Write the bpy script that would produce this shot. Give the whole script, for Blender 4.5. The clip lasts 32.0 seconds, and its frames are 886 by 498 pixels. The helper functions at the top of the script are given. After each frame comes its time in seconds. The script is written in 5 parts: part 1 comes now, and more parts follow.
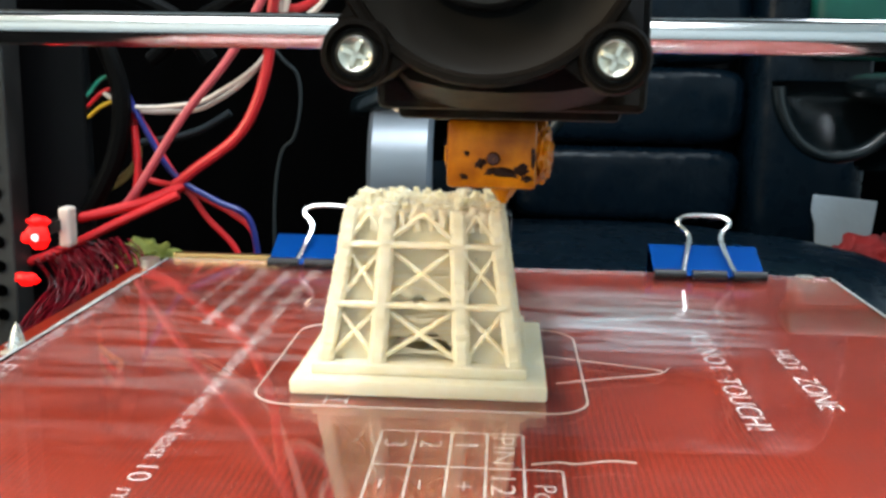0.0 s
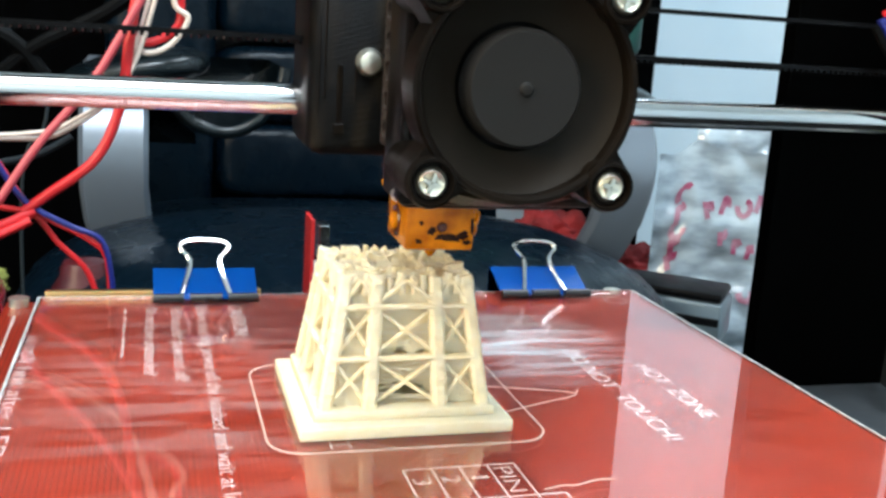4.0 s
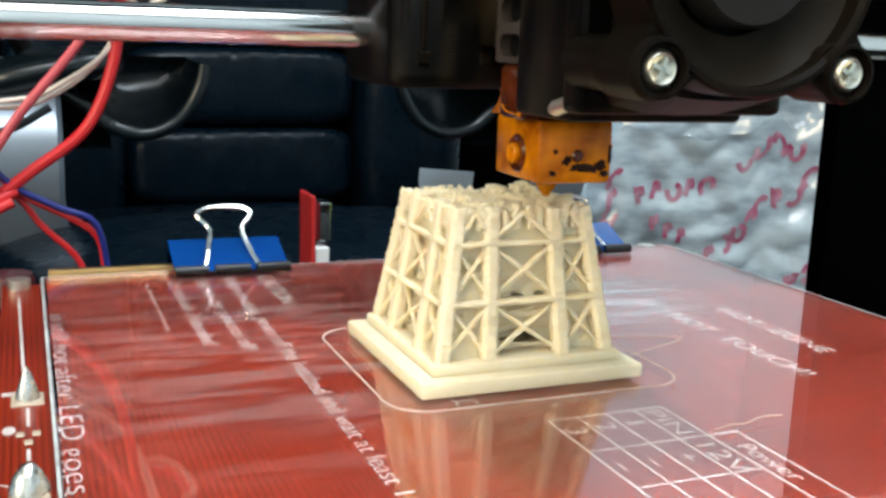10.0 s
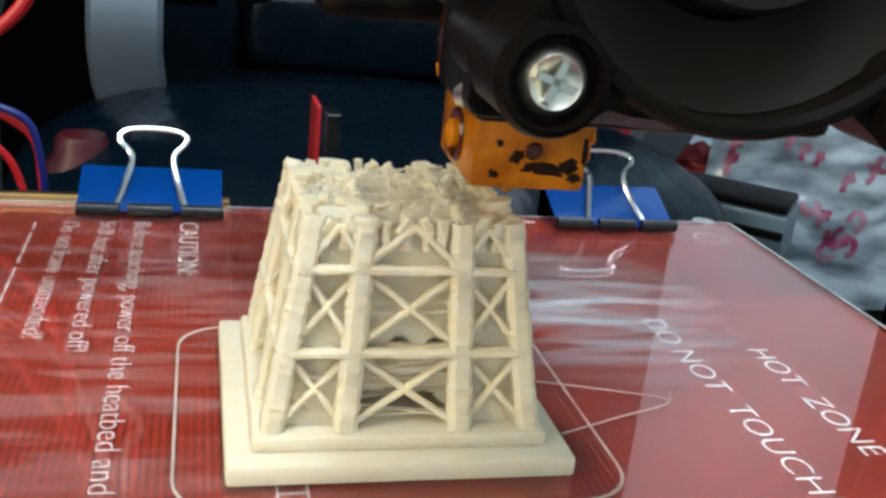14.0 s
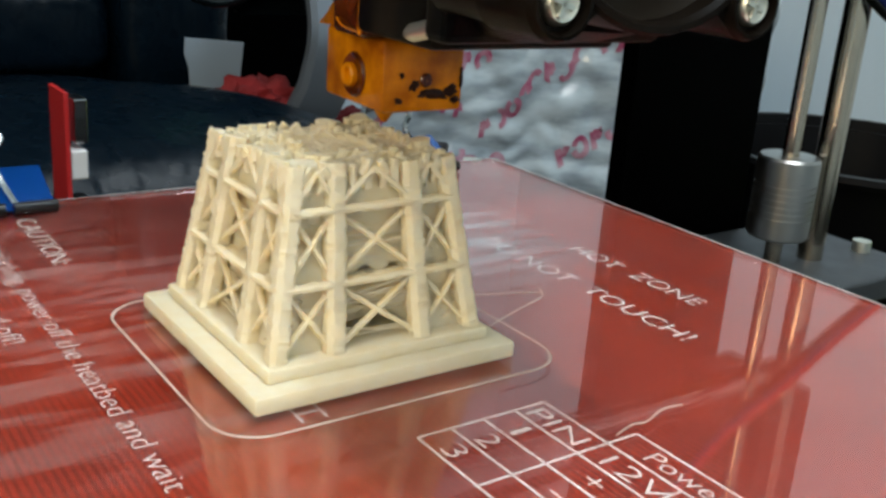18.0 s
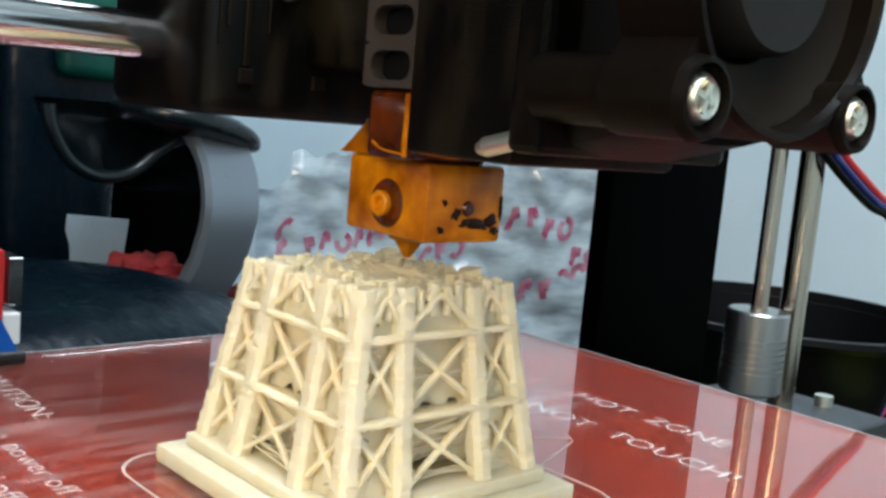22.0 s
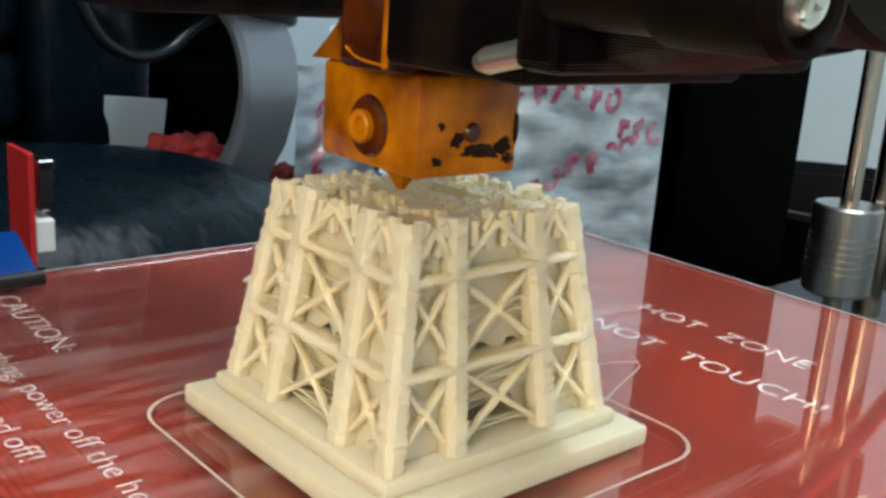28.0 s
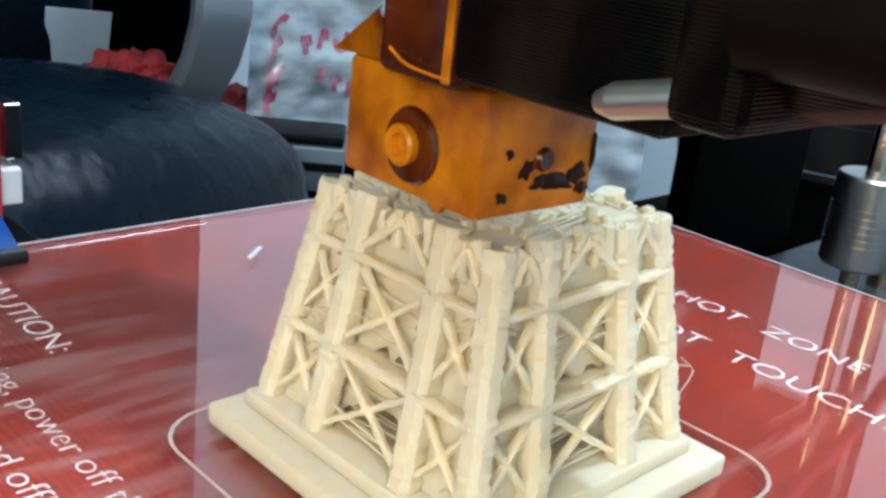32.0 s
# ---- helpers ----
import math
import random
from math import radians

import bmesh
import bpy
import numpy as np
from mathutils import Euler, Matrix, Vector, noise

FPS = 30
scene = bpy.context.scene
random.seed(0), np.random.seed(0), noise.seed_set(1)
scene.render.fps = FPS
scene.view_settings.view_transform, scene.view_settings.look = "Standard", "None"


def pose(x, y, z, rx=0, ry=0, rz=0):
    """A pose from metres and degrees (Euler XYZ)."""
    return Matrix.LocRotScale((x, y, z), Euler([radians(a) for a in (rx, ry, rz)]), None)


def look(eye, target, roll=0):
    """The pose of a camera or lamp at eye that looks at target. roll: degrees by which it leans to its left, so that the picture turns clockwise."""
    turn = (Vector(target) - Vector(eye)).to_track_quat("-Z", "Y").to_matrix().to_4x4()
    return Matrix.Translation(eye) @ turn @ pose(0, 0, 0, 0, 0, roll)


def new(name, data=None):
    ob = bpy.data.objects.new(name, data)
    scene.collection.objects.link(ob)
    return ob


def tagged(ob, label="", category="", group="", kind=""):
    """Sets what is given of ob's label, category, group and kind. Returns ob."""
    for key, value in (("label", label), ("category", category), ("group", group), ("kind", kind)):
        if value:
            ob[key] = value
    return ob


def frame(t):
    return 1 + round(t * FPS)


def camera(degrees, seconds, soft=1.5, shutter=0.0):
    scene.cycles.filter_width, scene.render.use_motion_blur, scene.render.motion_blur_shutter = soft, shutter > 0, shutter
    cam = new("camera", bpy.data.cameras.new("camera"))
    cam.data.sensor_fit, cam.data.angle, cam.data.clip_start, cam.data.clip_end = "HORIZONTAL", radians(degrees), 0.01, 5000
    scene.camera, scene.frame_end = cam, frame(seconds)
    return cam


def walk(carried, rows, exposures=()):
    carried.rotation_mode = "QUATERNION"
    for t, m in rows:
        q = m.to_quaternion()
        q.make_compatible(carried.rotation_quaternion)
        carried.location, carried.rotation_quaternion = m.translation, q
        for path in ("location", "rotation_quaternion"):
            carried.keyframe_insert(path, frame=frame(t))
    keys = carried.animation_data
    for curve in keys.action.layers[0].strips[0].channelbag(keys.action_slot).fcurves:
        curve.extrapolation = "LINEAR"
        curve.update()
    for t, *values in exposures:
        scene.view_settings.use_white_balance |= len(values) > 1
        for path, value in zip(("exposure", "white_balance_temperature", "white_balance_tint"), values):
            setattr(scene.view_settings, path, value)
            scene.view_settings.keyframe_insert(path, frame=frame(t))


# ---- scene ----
cam = camera(47.4, 32.0, soft=3.0)
PATH = [
    (0, (0.0148, -0.1910, 0.0628), (0.0033, 0.0049, 0.0246), 1.01),
    (0.5, (0.0143, -0.1926, 0.0630), (0.0052, 0.0039, 0.0267), 0.99),
    (1, (0.0134, -0.1931, 0.0634), (0.0057, 0.0037, 0.0288), 1.19),
    (1.5, (0.0130, -0.1962, 0.0664), (0.0042, 0.0005, 0.0315), 1.33),
    (2, (0.0049, -0.1997, 0.0745), (0.0082, -0.0035, 0.0358), 2.08),
    (2.5, (-0.0059, -0.2111, 0.0830), (0.0054, -0.0154, 0.0433), 2.85),
    (3, (-0.0160, -0.2207, 0.0907), (0.0021, -0.0266, 0.0460), 3.63),
    (3.5, (-0.0344, -0.2264, 0.0893), (0.0028, -0.0347, 0.0460), 3.60),
    (5.5, (-0.0914, -0.2017, 0.0822), (-0.0123, -0.0238, 0.0363), 4.52),
    (6, (-0.0954, -0.1963, 0.0813), (-0.0171, -0.0184, 0.0341), 4.37),
    (6.5, (-0.1003, -0.1938, 0.0851), (-0.0205, -0.0160, 0.0404), 4.81),
    (7, (-0.1039, -0.1904, 0.0824), (-0.0245, -0.0126, 0.0366), 5.00),
    (7.5, (-0.1014, -0.1850, 0.0788), (-0.0231, -0.0064, 0.0342), 3.54),
    (8, (-0.0990, -0.1831, 0.0734), (-0.0200, -0.0045, 0.0302), 2.58),
    (8.5, (-0.1002, -0.1858, 0.0713), (-0.0196, -0.0074, 0.0303), 2.22),
    (9, (-0.0983, -0.1842, 0.0657), (-0.0182, -0.0050, 0.0278), 2.04),
    (9.5, (-0.0952, -0.1854, 0.0654), (-0.0174, -0.0051, 0.0273), 0.90),
    (10, (-0.0890, -0.1813, 0.0650), (-0.0135, -0.0005, 0.0248), 1.95),
    (10.5, (-0.0766, -0.1781, 0.0659), (-0.0067, 0.0046, 0.0245), 2.70),
    (11, (-0.0649, -0.1754, 0.0704), (0.0004, 0.0077, 0.0233), 3.87),
    (11.5, (-0.0457, -0.1694, 0.0738), (0.0107, 0.0154, 0.0221), 4.51),
    (12, (-0.0296, -0.1617, 0.0770), (0.0300, 0.0207, 0.0207), 5.40),
    (12.5, (-0.0276, -0.1514, 0.0761), (0.0300, 0.0311, 0.0183), 7.27),
    (13, (-0.0291, -0.1445, 0.0749), (0.0216, 0.0392, 0.0141), 7.26),
    (13.5, (-0.0287, -0.1388, 0.0741), (0.0210, 0.0442, 0.0104), 6.51),
    (14, (-0.0288, -0.1366, 0.0744), (0.0198, 0.0459, 0.0086), 6.32),
    (14.5, (-0.0346, -0.1367, 0.0748), (0.0167, 0.0454, 0.0101), 6.74),
    (16.5, (-0.0661, -0.1320, 0.0887), (0.0132, 0.0341, 0.0103), 3.90),
    (17, (-0.0693, -0.1537, 0.0787), (0.0194, 0.0088, 0.0029), 3.41),
    (17.5, (-0.0753, -0.1517, 0.0729), (0.0218, 0.0086, 0.0030), 4.56),
    (18, (-0.0801, -0.1513, 0.0710), (0.0323, 0.0015, 0.0076), 4.32),
    (18.5, (-0.0829, -0.1493, 0.0710), (0.0348, 0.0058, 0.0252), 3.90),
    (19, (-0.0803, -0.1434, 0.0681), (0.0437, 0.0094, 0.0320), 3.98),
    (19.5, (-0.0841, -0.1411, 0.0685), (0.0431, 0.0098, 0.0359), 4.21),
    (20, (-0.0902, -0.1380, 0.0640), (0.0419, 0.0096, 0.0366), 4.90),
    (20.5, (-0.0923, -0.1372, 0.0584), (0.0414, 0.0100, 0.0371), 4.89),
    (21, (-0.0963, -0.1347, 0.0566), (0.0395, 0.0109, 0.0373), 5.28),
    (21.5, (-0.0993, -0.1285, 0.0577), (0.0384, 0.0150, 0.0367), 6.01),
    (22, (-0.0982, -0.1245, 0.0585), (0.0374, 0.0202, 0.0322), 5.18),
    (22.5, (-0.0936, -0.1243, 0.0574), (0.0396, 0.0221, 0.0287), 4.03),
    (23, (-0.0918, -0.1253, 0.0568), (0.0408, 0.0214, 0.0268), 3.23),
    (23.5, (-0.0905, -0.1271, 0.0568), (0.0437, 0.0180, 0.0261), 2.90),
    (24, (-0.0890, -0.1267, 0.0563), (0.0444, 0.0187, 0.0237), 2.46),
    (24.5, (-0.0886, -0.1239, 0.0549), (0.0442, 0.0211, 0.0185), 2.54),
    (25, (-0.0915, -0.1183, 0.0525), (0.0375, 0.0296, 0.0140), 2.94),
    (25.5, (-0.0931, -0.1147, 0.0518), (0.0347, 0.0337, 0.0113), 3.96),
    (27.5, (-0.0919, -0.1077, 0.0504), (0.0347, 0.0398, 0.0035), 5.16),
    (28, (-0.0860, -0.1028, 0.0621), (0.0417, 0.0421, 0.0100), 3.93),
    (28.5, (-0.0865, -0.1032, 0.0621), (0.0425, 0.0405, 0.0102), 2.39),
    (29, (-0.0866, -0.1022, 0.0617), (0.0439, 0.0392, 0.0074), 2.50),
    (29.5, (-0.0846, -0.1021, 0.0712), (0.0466, 0.0366, 0.0115), 1.64),
    (30, (-0.0834, -0.0994, 0.0764), (0.0472, 0.0388, 0.0144), 0.97),
    (30.5, (-0.0828, -0.0918, 0.0720), (0.0498, 0.0428, 0.0063), 1.55),
    (31, (-0.0821, -0.0840, 0.0713), (0.0493, 0.0511, 0.0042), 2.76),
    (31.5, (-0.0770, -0.0784, 0.0678), (0.0513, 0.0603, 0.0022), 2.63),
    (32, (-0.0851, -0.0749, 0.0669), (0.0490, 0.0578, 0.0005), 6.33),
]
# how far the bed has slid along y, and the print head along x
BED = [(0, 0.0095), (0.5, 0.0102), (1, 0.0094), (1.5, 0.0016), (2, -0.0028), (2.5, -0.0015), (3, -0.0023), (3.5, -0.0036), (5.5, 0.0073), (6, 0.0076),
    (6.5, 0.0044), (7, 0.0070), (7.5, 0.0055), (8, 0.0076), (8.5, 0.0070), (9, 0.0075), (9.5, 0.0067), (10, 0.0062), (10.5, 0.0090), (11, 0.0087),
    (11.5, 0.0081), (12, 0.0046), (12.5, 0.0063), (13, 0.0060), (13.5, 0.0038), (14, 0.0007), (14.5, -0.0015), (16.5, 0.0093), (17, -0.0088), (17.5, -0.0109),
    (18, -0.0089), (18.5, -0.0112), (19, -0.0129), (19.5, -0.0098), (20, -0.0084), (20.5, -0.0076), (21, -0.0053), (21.5, -0.0047), (22, -0.0058), (22.5, -0.0013),
    (23, 0.0016), (23.5, 0.0023), (24, -0.0012), (24.5, 0.0006), (25, 0.0043), (25.5, 0.0042), (27.5, -0.0004), (28, -0.0008), (28.5, 0.0010), (29, 0.0010),
    (29.5, -0.0005), (30, 0.0029), (30.5, 0.0030), (31, 0.0007), (31.5, 0.0006), (32, 0.0015)]
HEAD = [(0, 0.0045), (0.5, 0.0057), (1, 0.0065), (1.5, 0.0067), (2, 0.0049), (2.5, 0.0068), (3, 0.0064), (3.5, 0.0045), (5.5, -0.0213), (6, -0.0213),
    (6.5, -0.0196), (7, -0.0184), (7.5, -0.0100), (8, -0.0124), (8.5, -0.0106), (9, -0.0136), (9.5, -0.0081), (10, -0.0027), (10.5, -0.0020), (11, -0.0009),
    (11.5, 0.0009), (12, 0.0049), (12.5, 0.0073), (13, 0.0088), (13.5, 0.0069), (14, 0.0049), (14.5, 0.0080), (16.5, -0.0005), (17, 0.0081), (17.5, 0.0070),
    (18, 0.0038), (18.5, 0.0016), (19, -0.0008), (19.5, -0.0050), (20, -0.0039), (20.5, -0.0020), (21, -0.0058), (21.5, -0.0037), (22, -0.0023), (22.5, -0.0010),
    (23, -0.0029), (23.5, -0.0030), (24, -0.0028), (24.5, -0.0064), (25, -0.0076), (25.5, -0.0038), (27.5, -0.0125), (28, -0.0162), (28.5, -0.0158), (29, -0.0151),
    (29.5, -0.0140), (30, -0.0136), (30.5, -0.0213), (31, -0.0212), (31.5, -0.0228), (32, -0.0240)]
HEAD_X, HEAD_Y, HEAD_Z, HEAD_YAW = 0.0005, -0.0174, 0.0402, -1.5
walk(cam, [(t, look(eye, target, roll)) for t, eye, target, roll in PATH],
     [(0.0, -0.25, 6300, 10), (3.0, 0.05, 6150, 10), (7.0, 0.00, 6250, 10), (9.0, -0.25, 6450, 10), (11.0, -0.45, 6250, 10), (13.0, -0.67, 6000, 10), (14.0, -0.80, 6000, 10), (17.0, -1.00, 6400, 10), (18.0, -0.95, 6450, 10), (19.0, -0.45, 6150, 10), (20.0, -0.30, 6100, 10), (22.0, -0.55, 6100, 10), (24.0, -0.65, 6100, 10), (25.0, -0.65, 6150, 10), (28.0, -0.75, 6400, 10), (30.0, -0.50, 6000, 10), (32.0, -0.45, 5650, 10)])


# ---- world and light ----
world = bpy.data.worlds.new("room_air")
scene.world = world
world.use_nodes = True
world.node_tree.nodes["Background"].inputs[0].default_value = (0.75, 0.85, 1.0, 1)
world.node_tree.nodes["Background"].inputs[1].default_value = 0.15


# an area light overhead, without a fixture that is seen
def unseen_lamp(x, y, z, sx, sy, watts, colour):
    data = bpy.data.lights.new("unseen_light", "AREA")
    data.shape, data.size, data.size_y, data.energy, data.color = "RECTANGLE", sx, sy, watts, colour
    ob = new("unseen_light", data)
    ob.matrix_world = pose(x, y, z)
    return ob


# an added area light that shines from the left
def side_fill(x, y, z, sx, sy, watts, colour):
    data = bpy.data.lights.new("side_fill_light", "AREA")
    data.shape, data.size, data.size_y, data.energy, data.color = "RECTANGLE", sx, sy, watts, colour
    ob = new("side_fill_light", data)
    ob.matrix_world = pose(x, y, z, 0, -90, 0)
    return ob


unseen_lamp(0.12, -0.36, 1.55, 0.05, 0.4, 19, (0.72, 0.90, 1.0))
# broad fill added to soften the shadows; no such lamp is known
unseen_lamp(-0.25, -0.75, 1.58, 1.1, 1.2, 34, (0.95, 0.95, 0.95))
# fill added for the bright left faces; its window is unseen
side_fill(-1.62, -0.80, 0.75, 0.86, 0.96, 38, (1.0, 0.82, 0.54))
# added to brighten the north wall; no such lamp is known
unseen_lamp(0.75, 0.75, 1.55, 0.3, 1.2, 16, (0.86, 0.95, 1.0))


# ---- materials ----
def material(name, colour, rough=0.5, metal=0.0, **extra):
    m = bpy.data.materials.new(name)
    m.use_nodes = True
    b = m.node_tree.nodes["Principled BSDF"]
    b.inputs["Base Color"].default_value = (*colour, 1)
    b.inputs["Roughness"].default_value = rough
    b.inputs["Metallic"].default_value = metal
    for key, value in extra.items():
        b.inputs[key.replace("_", " ")].default_value = value
    return m


def link(m, a, b):
    m.node_tree.links.new(a, b)


def node(m, kind, **values):
    n = m.node_tree.nodes.new(kind)
    for key, value in values.items():
        n.inputs[key.replace("_", " ")].default_value = value
    return n


def coords(m, scale=(1, 1, 1), rot=(0, 0, 0)):
    c = m.node_tree.nodes.new("ShaderNodeTexCoord")
    mp = m.node_tree.nodes.new("ShaderNodeMapping")
    mp.inputs["Scale"].default_value = scale
    mp.inputs["Rotation"].default_value = rot
    link(m, c.outputs["Object"], mp.inputs["Vector"])
    return mp.outputs["Vector"]


def mottle(m, low, high, scale, detail=4.0, spread=(0.35, 0.65), stretch=(1, 1, 1)):
    """Base colour that wanders between two tones."""
    n = node(m, "ShaderNodeTexNoise", Scale=scale, Detail=detail)
    link(m, coords(m, stretch), n.inputs["Vector"])
    r = m.node_tree.nodes.new("ShaderNodeValToRGB")
    r.color_ramp.elements[0].position, r.color_ramp.elements[1].position = spread
    r.color_ramp.elements[0].color, r.color_ramp.elements[1].color = (*low, 1), (*high, 1)
    link(m, n.outputs["Fac"], r.inputs["Fac"])
    link(m, r.outputs["Color"], m.node_tree.nodes["Principled BSDF"].inputs["Base Color"])
    return m


def bumpy(m, scale, strength, distance, detail=3.0, stretch=(1, 1, 1)):
    n = node(m, "ShaderNodeTexNoise", Scale=scale, Detail=detail)
    link(m, coords(m, stretch), n.inputs["Vector"])
    b = node(m, "ShaderNodeBump", Strength=strength, Distance=distance)
    link(m, n.outputs["Fac"], b.inputs["Height"])
    link(m, b.outputs["Normal"], m.node_tree.nodes["Principled BSDF"].inputs["Normal"])
    return m


def ridged(m, scale, strength, distance, axis="Z"):
    w = node(m, "ShaderNodeTexWave", Scale=scale, Distortion=1.2, Detail=2.0)
    w.bands_direction = axis
    link(m, coords(m), w.inputs["Vector"])
    b = node(m, "ShaderNodeBump", Strength=strength, Distance=distance)
    link(m, w.outputs["Fac"], b.inputs["Height"])
    link(m, b.outputs["Normal"], m.node_tree.nodes["Principled BSDF"].inputs["Normal"])
    return m


def rough_noise(m, scale, low, high, stretch=(1, 1, 1)):
    n = node(m, "ShaderNodeTexNoise", Scale=scale, Detail=4.0)
    link(m, coords(m, stretch), n.inputs["Vector"])
    r = node(m, "ShaderNodeMapRange", To_Min=low, To_Max=high)
    link(m, n.outputs["Fac"], r.inputs["Value"])
    link(m, r.outputs["Result"], m.node_tree.nodes["Principled BSDF"].inputs["Roughness"])
    return m


M = {}
def lets_light_through(m, share, colour):
    """Thin milky plastic: part of the light passes on through the surface."""
    tree = m.node_tree
    through_part = tree.nodes.new("ShaderNodeBsdfTranslucent")
    through_part.inputs["Color"].default_value = (*colour, 1)
    mixed = tree.nodes.new("ShaderNodeMixShader")
    mixed.inputs[0].default_value = share
    tree.links.new(tree.nodes["Principled BSDF"].outputs[0], mixed.inputs[1])
    tree.links.new(through_part.outputs[0], mixed.inputs[2])
    tree.links.new(mixed.outputs[0], tree.nodes["Material Output"].inputs["Surface"])
    return m


M["pla"] = ridged(mottle(material("cream_pla", (0.9, 0.82, 0.6), 0.5, Specular_IOR_Level=0.2, Subsurface_Weight=0.7, Subsurface_Scale=0.0018), (0.95, 0.84, 0.59), (0.97, 0.89, 0.68), 400), 1500, 0.4, 0.00012)
M["pla"].node_tree.nodes["Principled BSDF"].subsurface_method = "BURLEY"
M["pla"].node_tree.nodes["Principled BSDF"].inputs["Subsurface Radius"].default_value = (1.0, 0.75, 0.4)
lets_light_through(M["pla"], 0.22, (0.99, 0.89, 0.60))
M["pla_string"] = mottle(material("cream_pla_string", (0.95, 0.86, 0.66), 0.5, Specular_IOR_Level=0.2), (0.96, 0.87, 0.66), (0.98, 0.92, 0.76), 200)
lets_light_through(M["pla_string"], 0.35, (0.99, 0.94, 0.80))
M["skirt"] = mottle(material("thin_cream_bead", (0.6, 0.5, 0.44), 0.5), (0.48, 0.37, 0.31), (0.66, 0.55, 0.48), 150)
M["glass"] = material("bed_glass", (1, 1, 1), 0.01, 0, Transmission_Weight=1.0, IOR=1.5)
# glass edge with its bright highlight put into the colour
M["edge_line"] = rough_noise(mottle(material("pale_edge_line", (0.5, 0.53, 0.53), 0.35), (0.36, 0.38, 0.38), (0.62, 0.66, 0.66), 200), 300, 0.3, 0.5)
M["silk"] = mottle(material("white_silkscreen", (0.6, 0.5, 0.48), 0.6), (0.46, 0.38, 0.36), (0.64, 0.57, 0.55), 300)
M["silk_bold"] = mottle(material("white_silkscreen_bold", (0.8, 0.76, 0.74), 0.55), (0.62, 0.57, 0.54), (0.78, 0.74, 0.71), 300)
M["pcb"] = material("red_solder_mask", (0.26, 0.014, 0.006), 0.35)
wv = node(M["pcb"], "ShaderNodeTexWave", Scale=262.0, Distortion=0.0)
wv.bands_direction = "X"
link(M["pcb"], coords(M["pcb"]), wv.inputs["Vector"])
ns = node(M["pcb"], "ShaderNodeTexNoise", Scale=26.0, Detail=4.0)
link(M["pcb"], coords(M["pcb"]), ns.inputs["Vector"])
mx = node(M["pcb"], "ShaderNodeMath")
mx.operation = "MULTIPLY_ADD"
mx.inputs[1].default_value = 0.55
link(M["pcb"], wv.outputs["Fac"], mx.inputs[0])
link(M["pcb"], ns.outputs["Fac"], mx.inputs[2])
rr = M["pcb"].node_tree.nodes.new("ShaderNodeValToRGB")
rr.color_ramp.elements[0].position, rr.color_ramp.elements[0].color = 0.3, (0.085, 0.0042, 0.0014, 1)
rr.color_ramp.elements[1].position, rr.color_ramp.elements[1].color = 1.0, (0.24, 0.019, 0.0042, 1)
link(M["pcb"], mx.outputs[0], rr.inputs["Fac"])
link(M["pcb"], rr.outputs["Color"], M["pcb"].node_tree.nodes["Principled BSDF"].inputs["Base Color"])
M["steel"] = rough_noise(material("polished_steel", (0.72, 0.72, 0.72), 0.12, 1.0), 60, 0.08, 0.18, (1, 20, 20))
# vertical rods: their warm bronze reflections are put into the steel colour
M["rod_steel"] = rough_noise(material("steel_rod_warm_reflection", (0.46, 0.40, 0.32), 0.16, 1.0), 60, 0.12, 0.24, (20, 20, 1))
M["chrome"] = rough_noise(material("zinc_screw", (0.72, 0.71, 0.62), 0.3, 1.0), 500, 0.28, 0.5)
M["alu"] = ridged(rough_noise(material("turned_aluminium", (0.46, 0.45, 0.43), 0.3, 1.0), 200, 0.22, 0.4, (1, 1, 12)), 900, 0.15, 0.0001)
# brown mottle: worn streaks, plus the sheen on layer lines painted in
M["black_print"] = ridged(mottle(material("black_printed_plastic", (0.006, 0.006, 0.006), 0.4, 0.0, Specular_IOR_Level=0.09), (0.0008, 0.0008, 0.0008), (0.020, 0.014, 0.007), 60, 8.0, (0.46, 0.72), (2.0, 2.0, 0.7)), 1100, 0.5, 0.0002)
M["black"] = rough_noise(material("black_plastic", (0.004, 0.004, 0.0045), 0.3, 0.0, Specular_IOR_Level=0.08), 120, 0.25, 0.45)
M["fan"] = rough_noise(mottle(material("fan_housing_plastic", (0.02, 0.017, 0.014), 0.4, 0.0, Specular_IOR_Level=0.05), (0.004, 0.003, 0.0023), (0.009, 0.0065, 0.0045), 80), 200, 0.3, 0.5)
M["rotor"] = material("spinning_blades", (0.013, 0.010, 0.007), 0.5, 0.0, Specular_IOR_Level=0.08)
M["hub"] = rough_noise(material("fan_hub_sticker", (0.018, 0.017, 0.016), 0.5, 0.0, Specular_IOR_Level=0.08), 300, 0.4, 0.6)
M["kapton"] = bumpy(mottle(material("kapton_tape", (0.75, 0.25, 0.02), 0.25, 0.0, Specular_IOR_Level=0.15, Coat_Weight=0.12, Coat_Roughness=0.06), (0.28, 0.068, 0.0003), (0.66, 0.22, 0.001), 140), 350, 0.35, 0.0005)
M["burnt"] = material("burnt_plastic", (0.022, 0.006, 0.002), 0.4, 0.0, Specular_IOR_Level=0.15)
M["acrylic"] = rough_noise(material("black_acrylic", (0.0005, 0.0005, 0.0005), 0.4, 0.0, Specular_IOR_Level=0.01), 30, 0.35, 0.5)
M["blue"] = rough_noise(material("blue_enamel", (0.008, 0.12, 0.52), 0.2, 0.0, Coat_Weight=1.0, Coat_Roughness=0.10), 150, 0.15, 0.28)
M["blackmetal"] = material("black_lip", (0.01, 0.01, 0.012), 0.35)
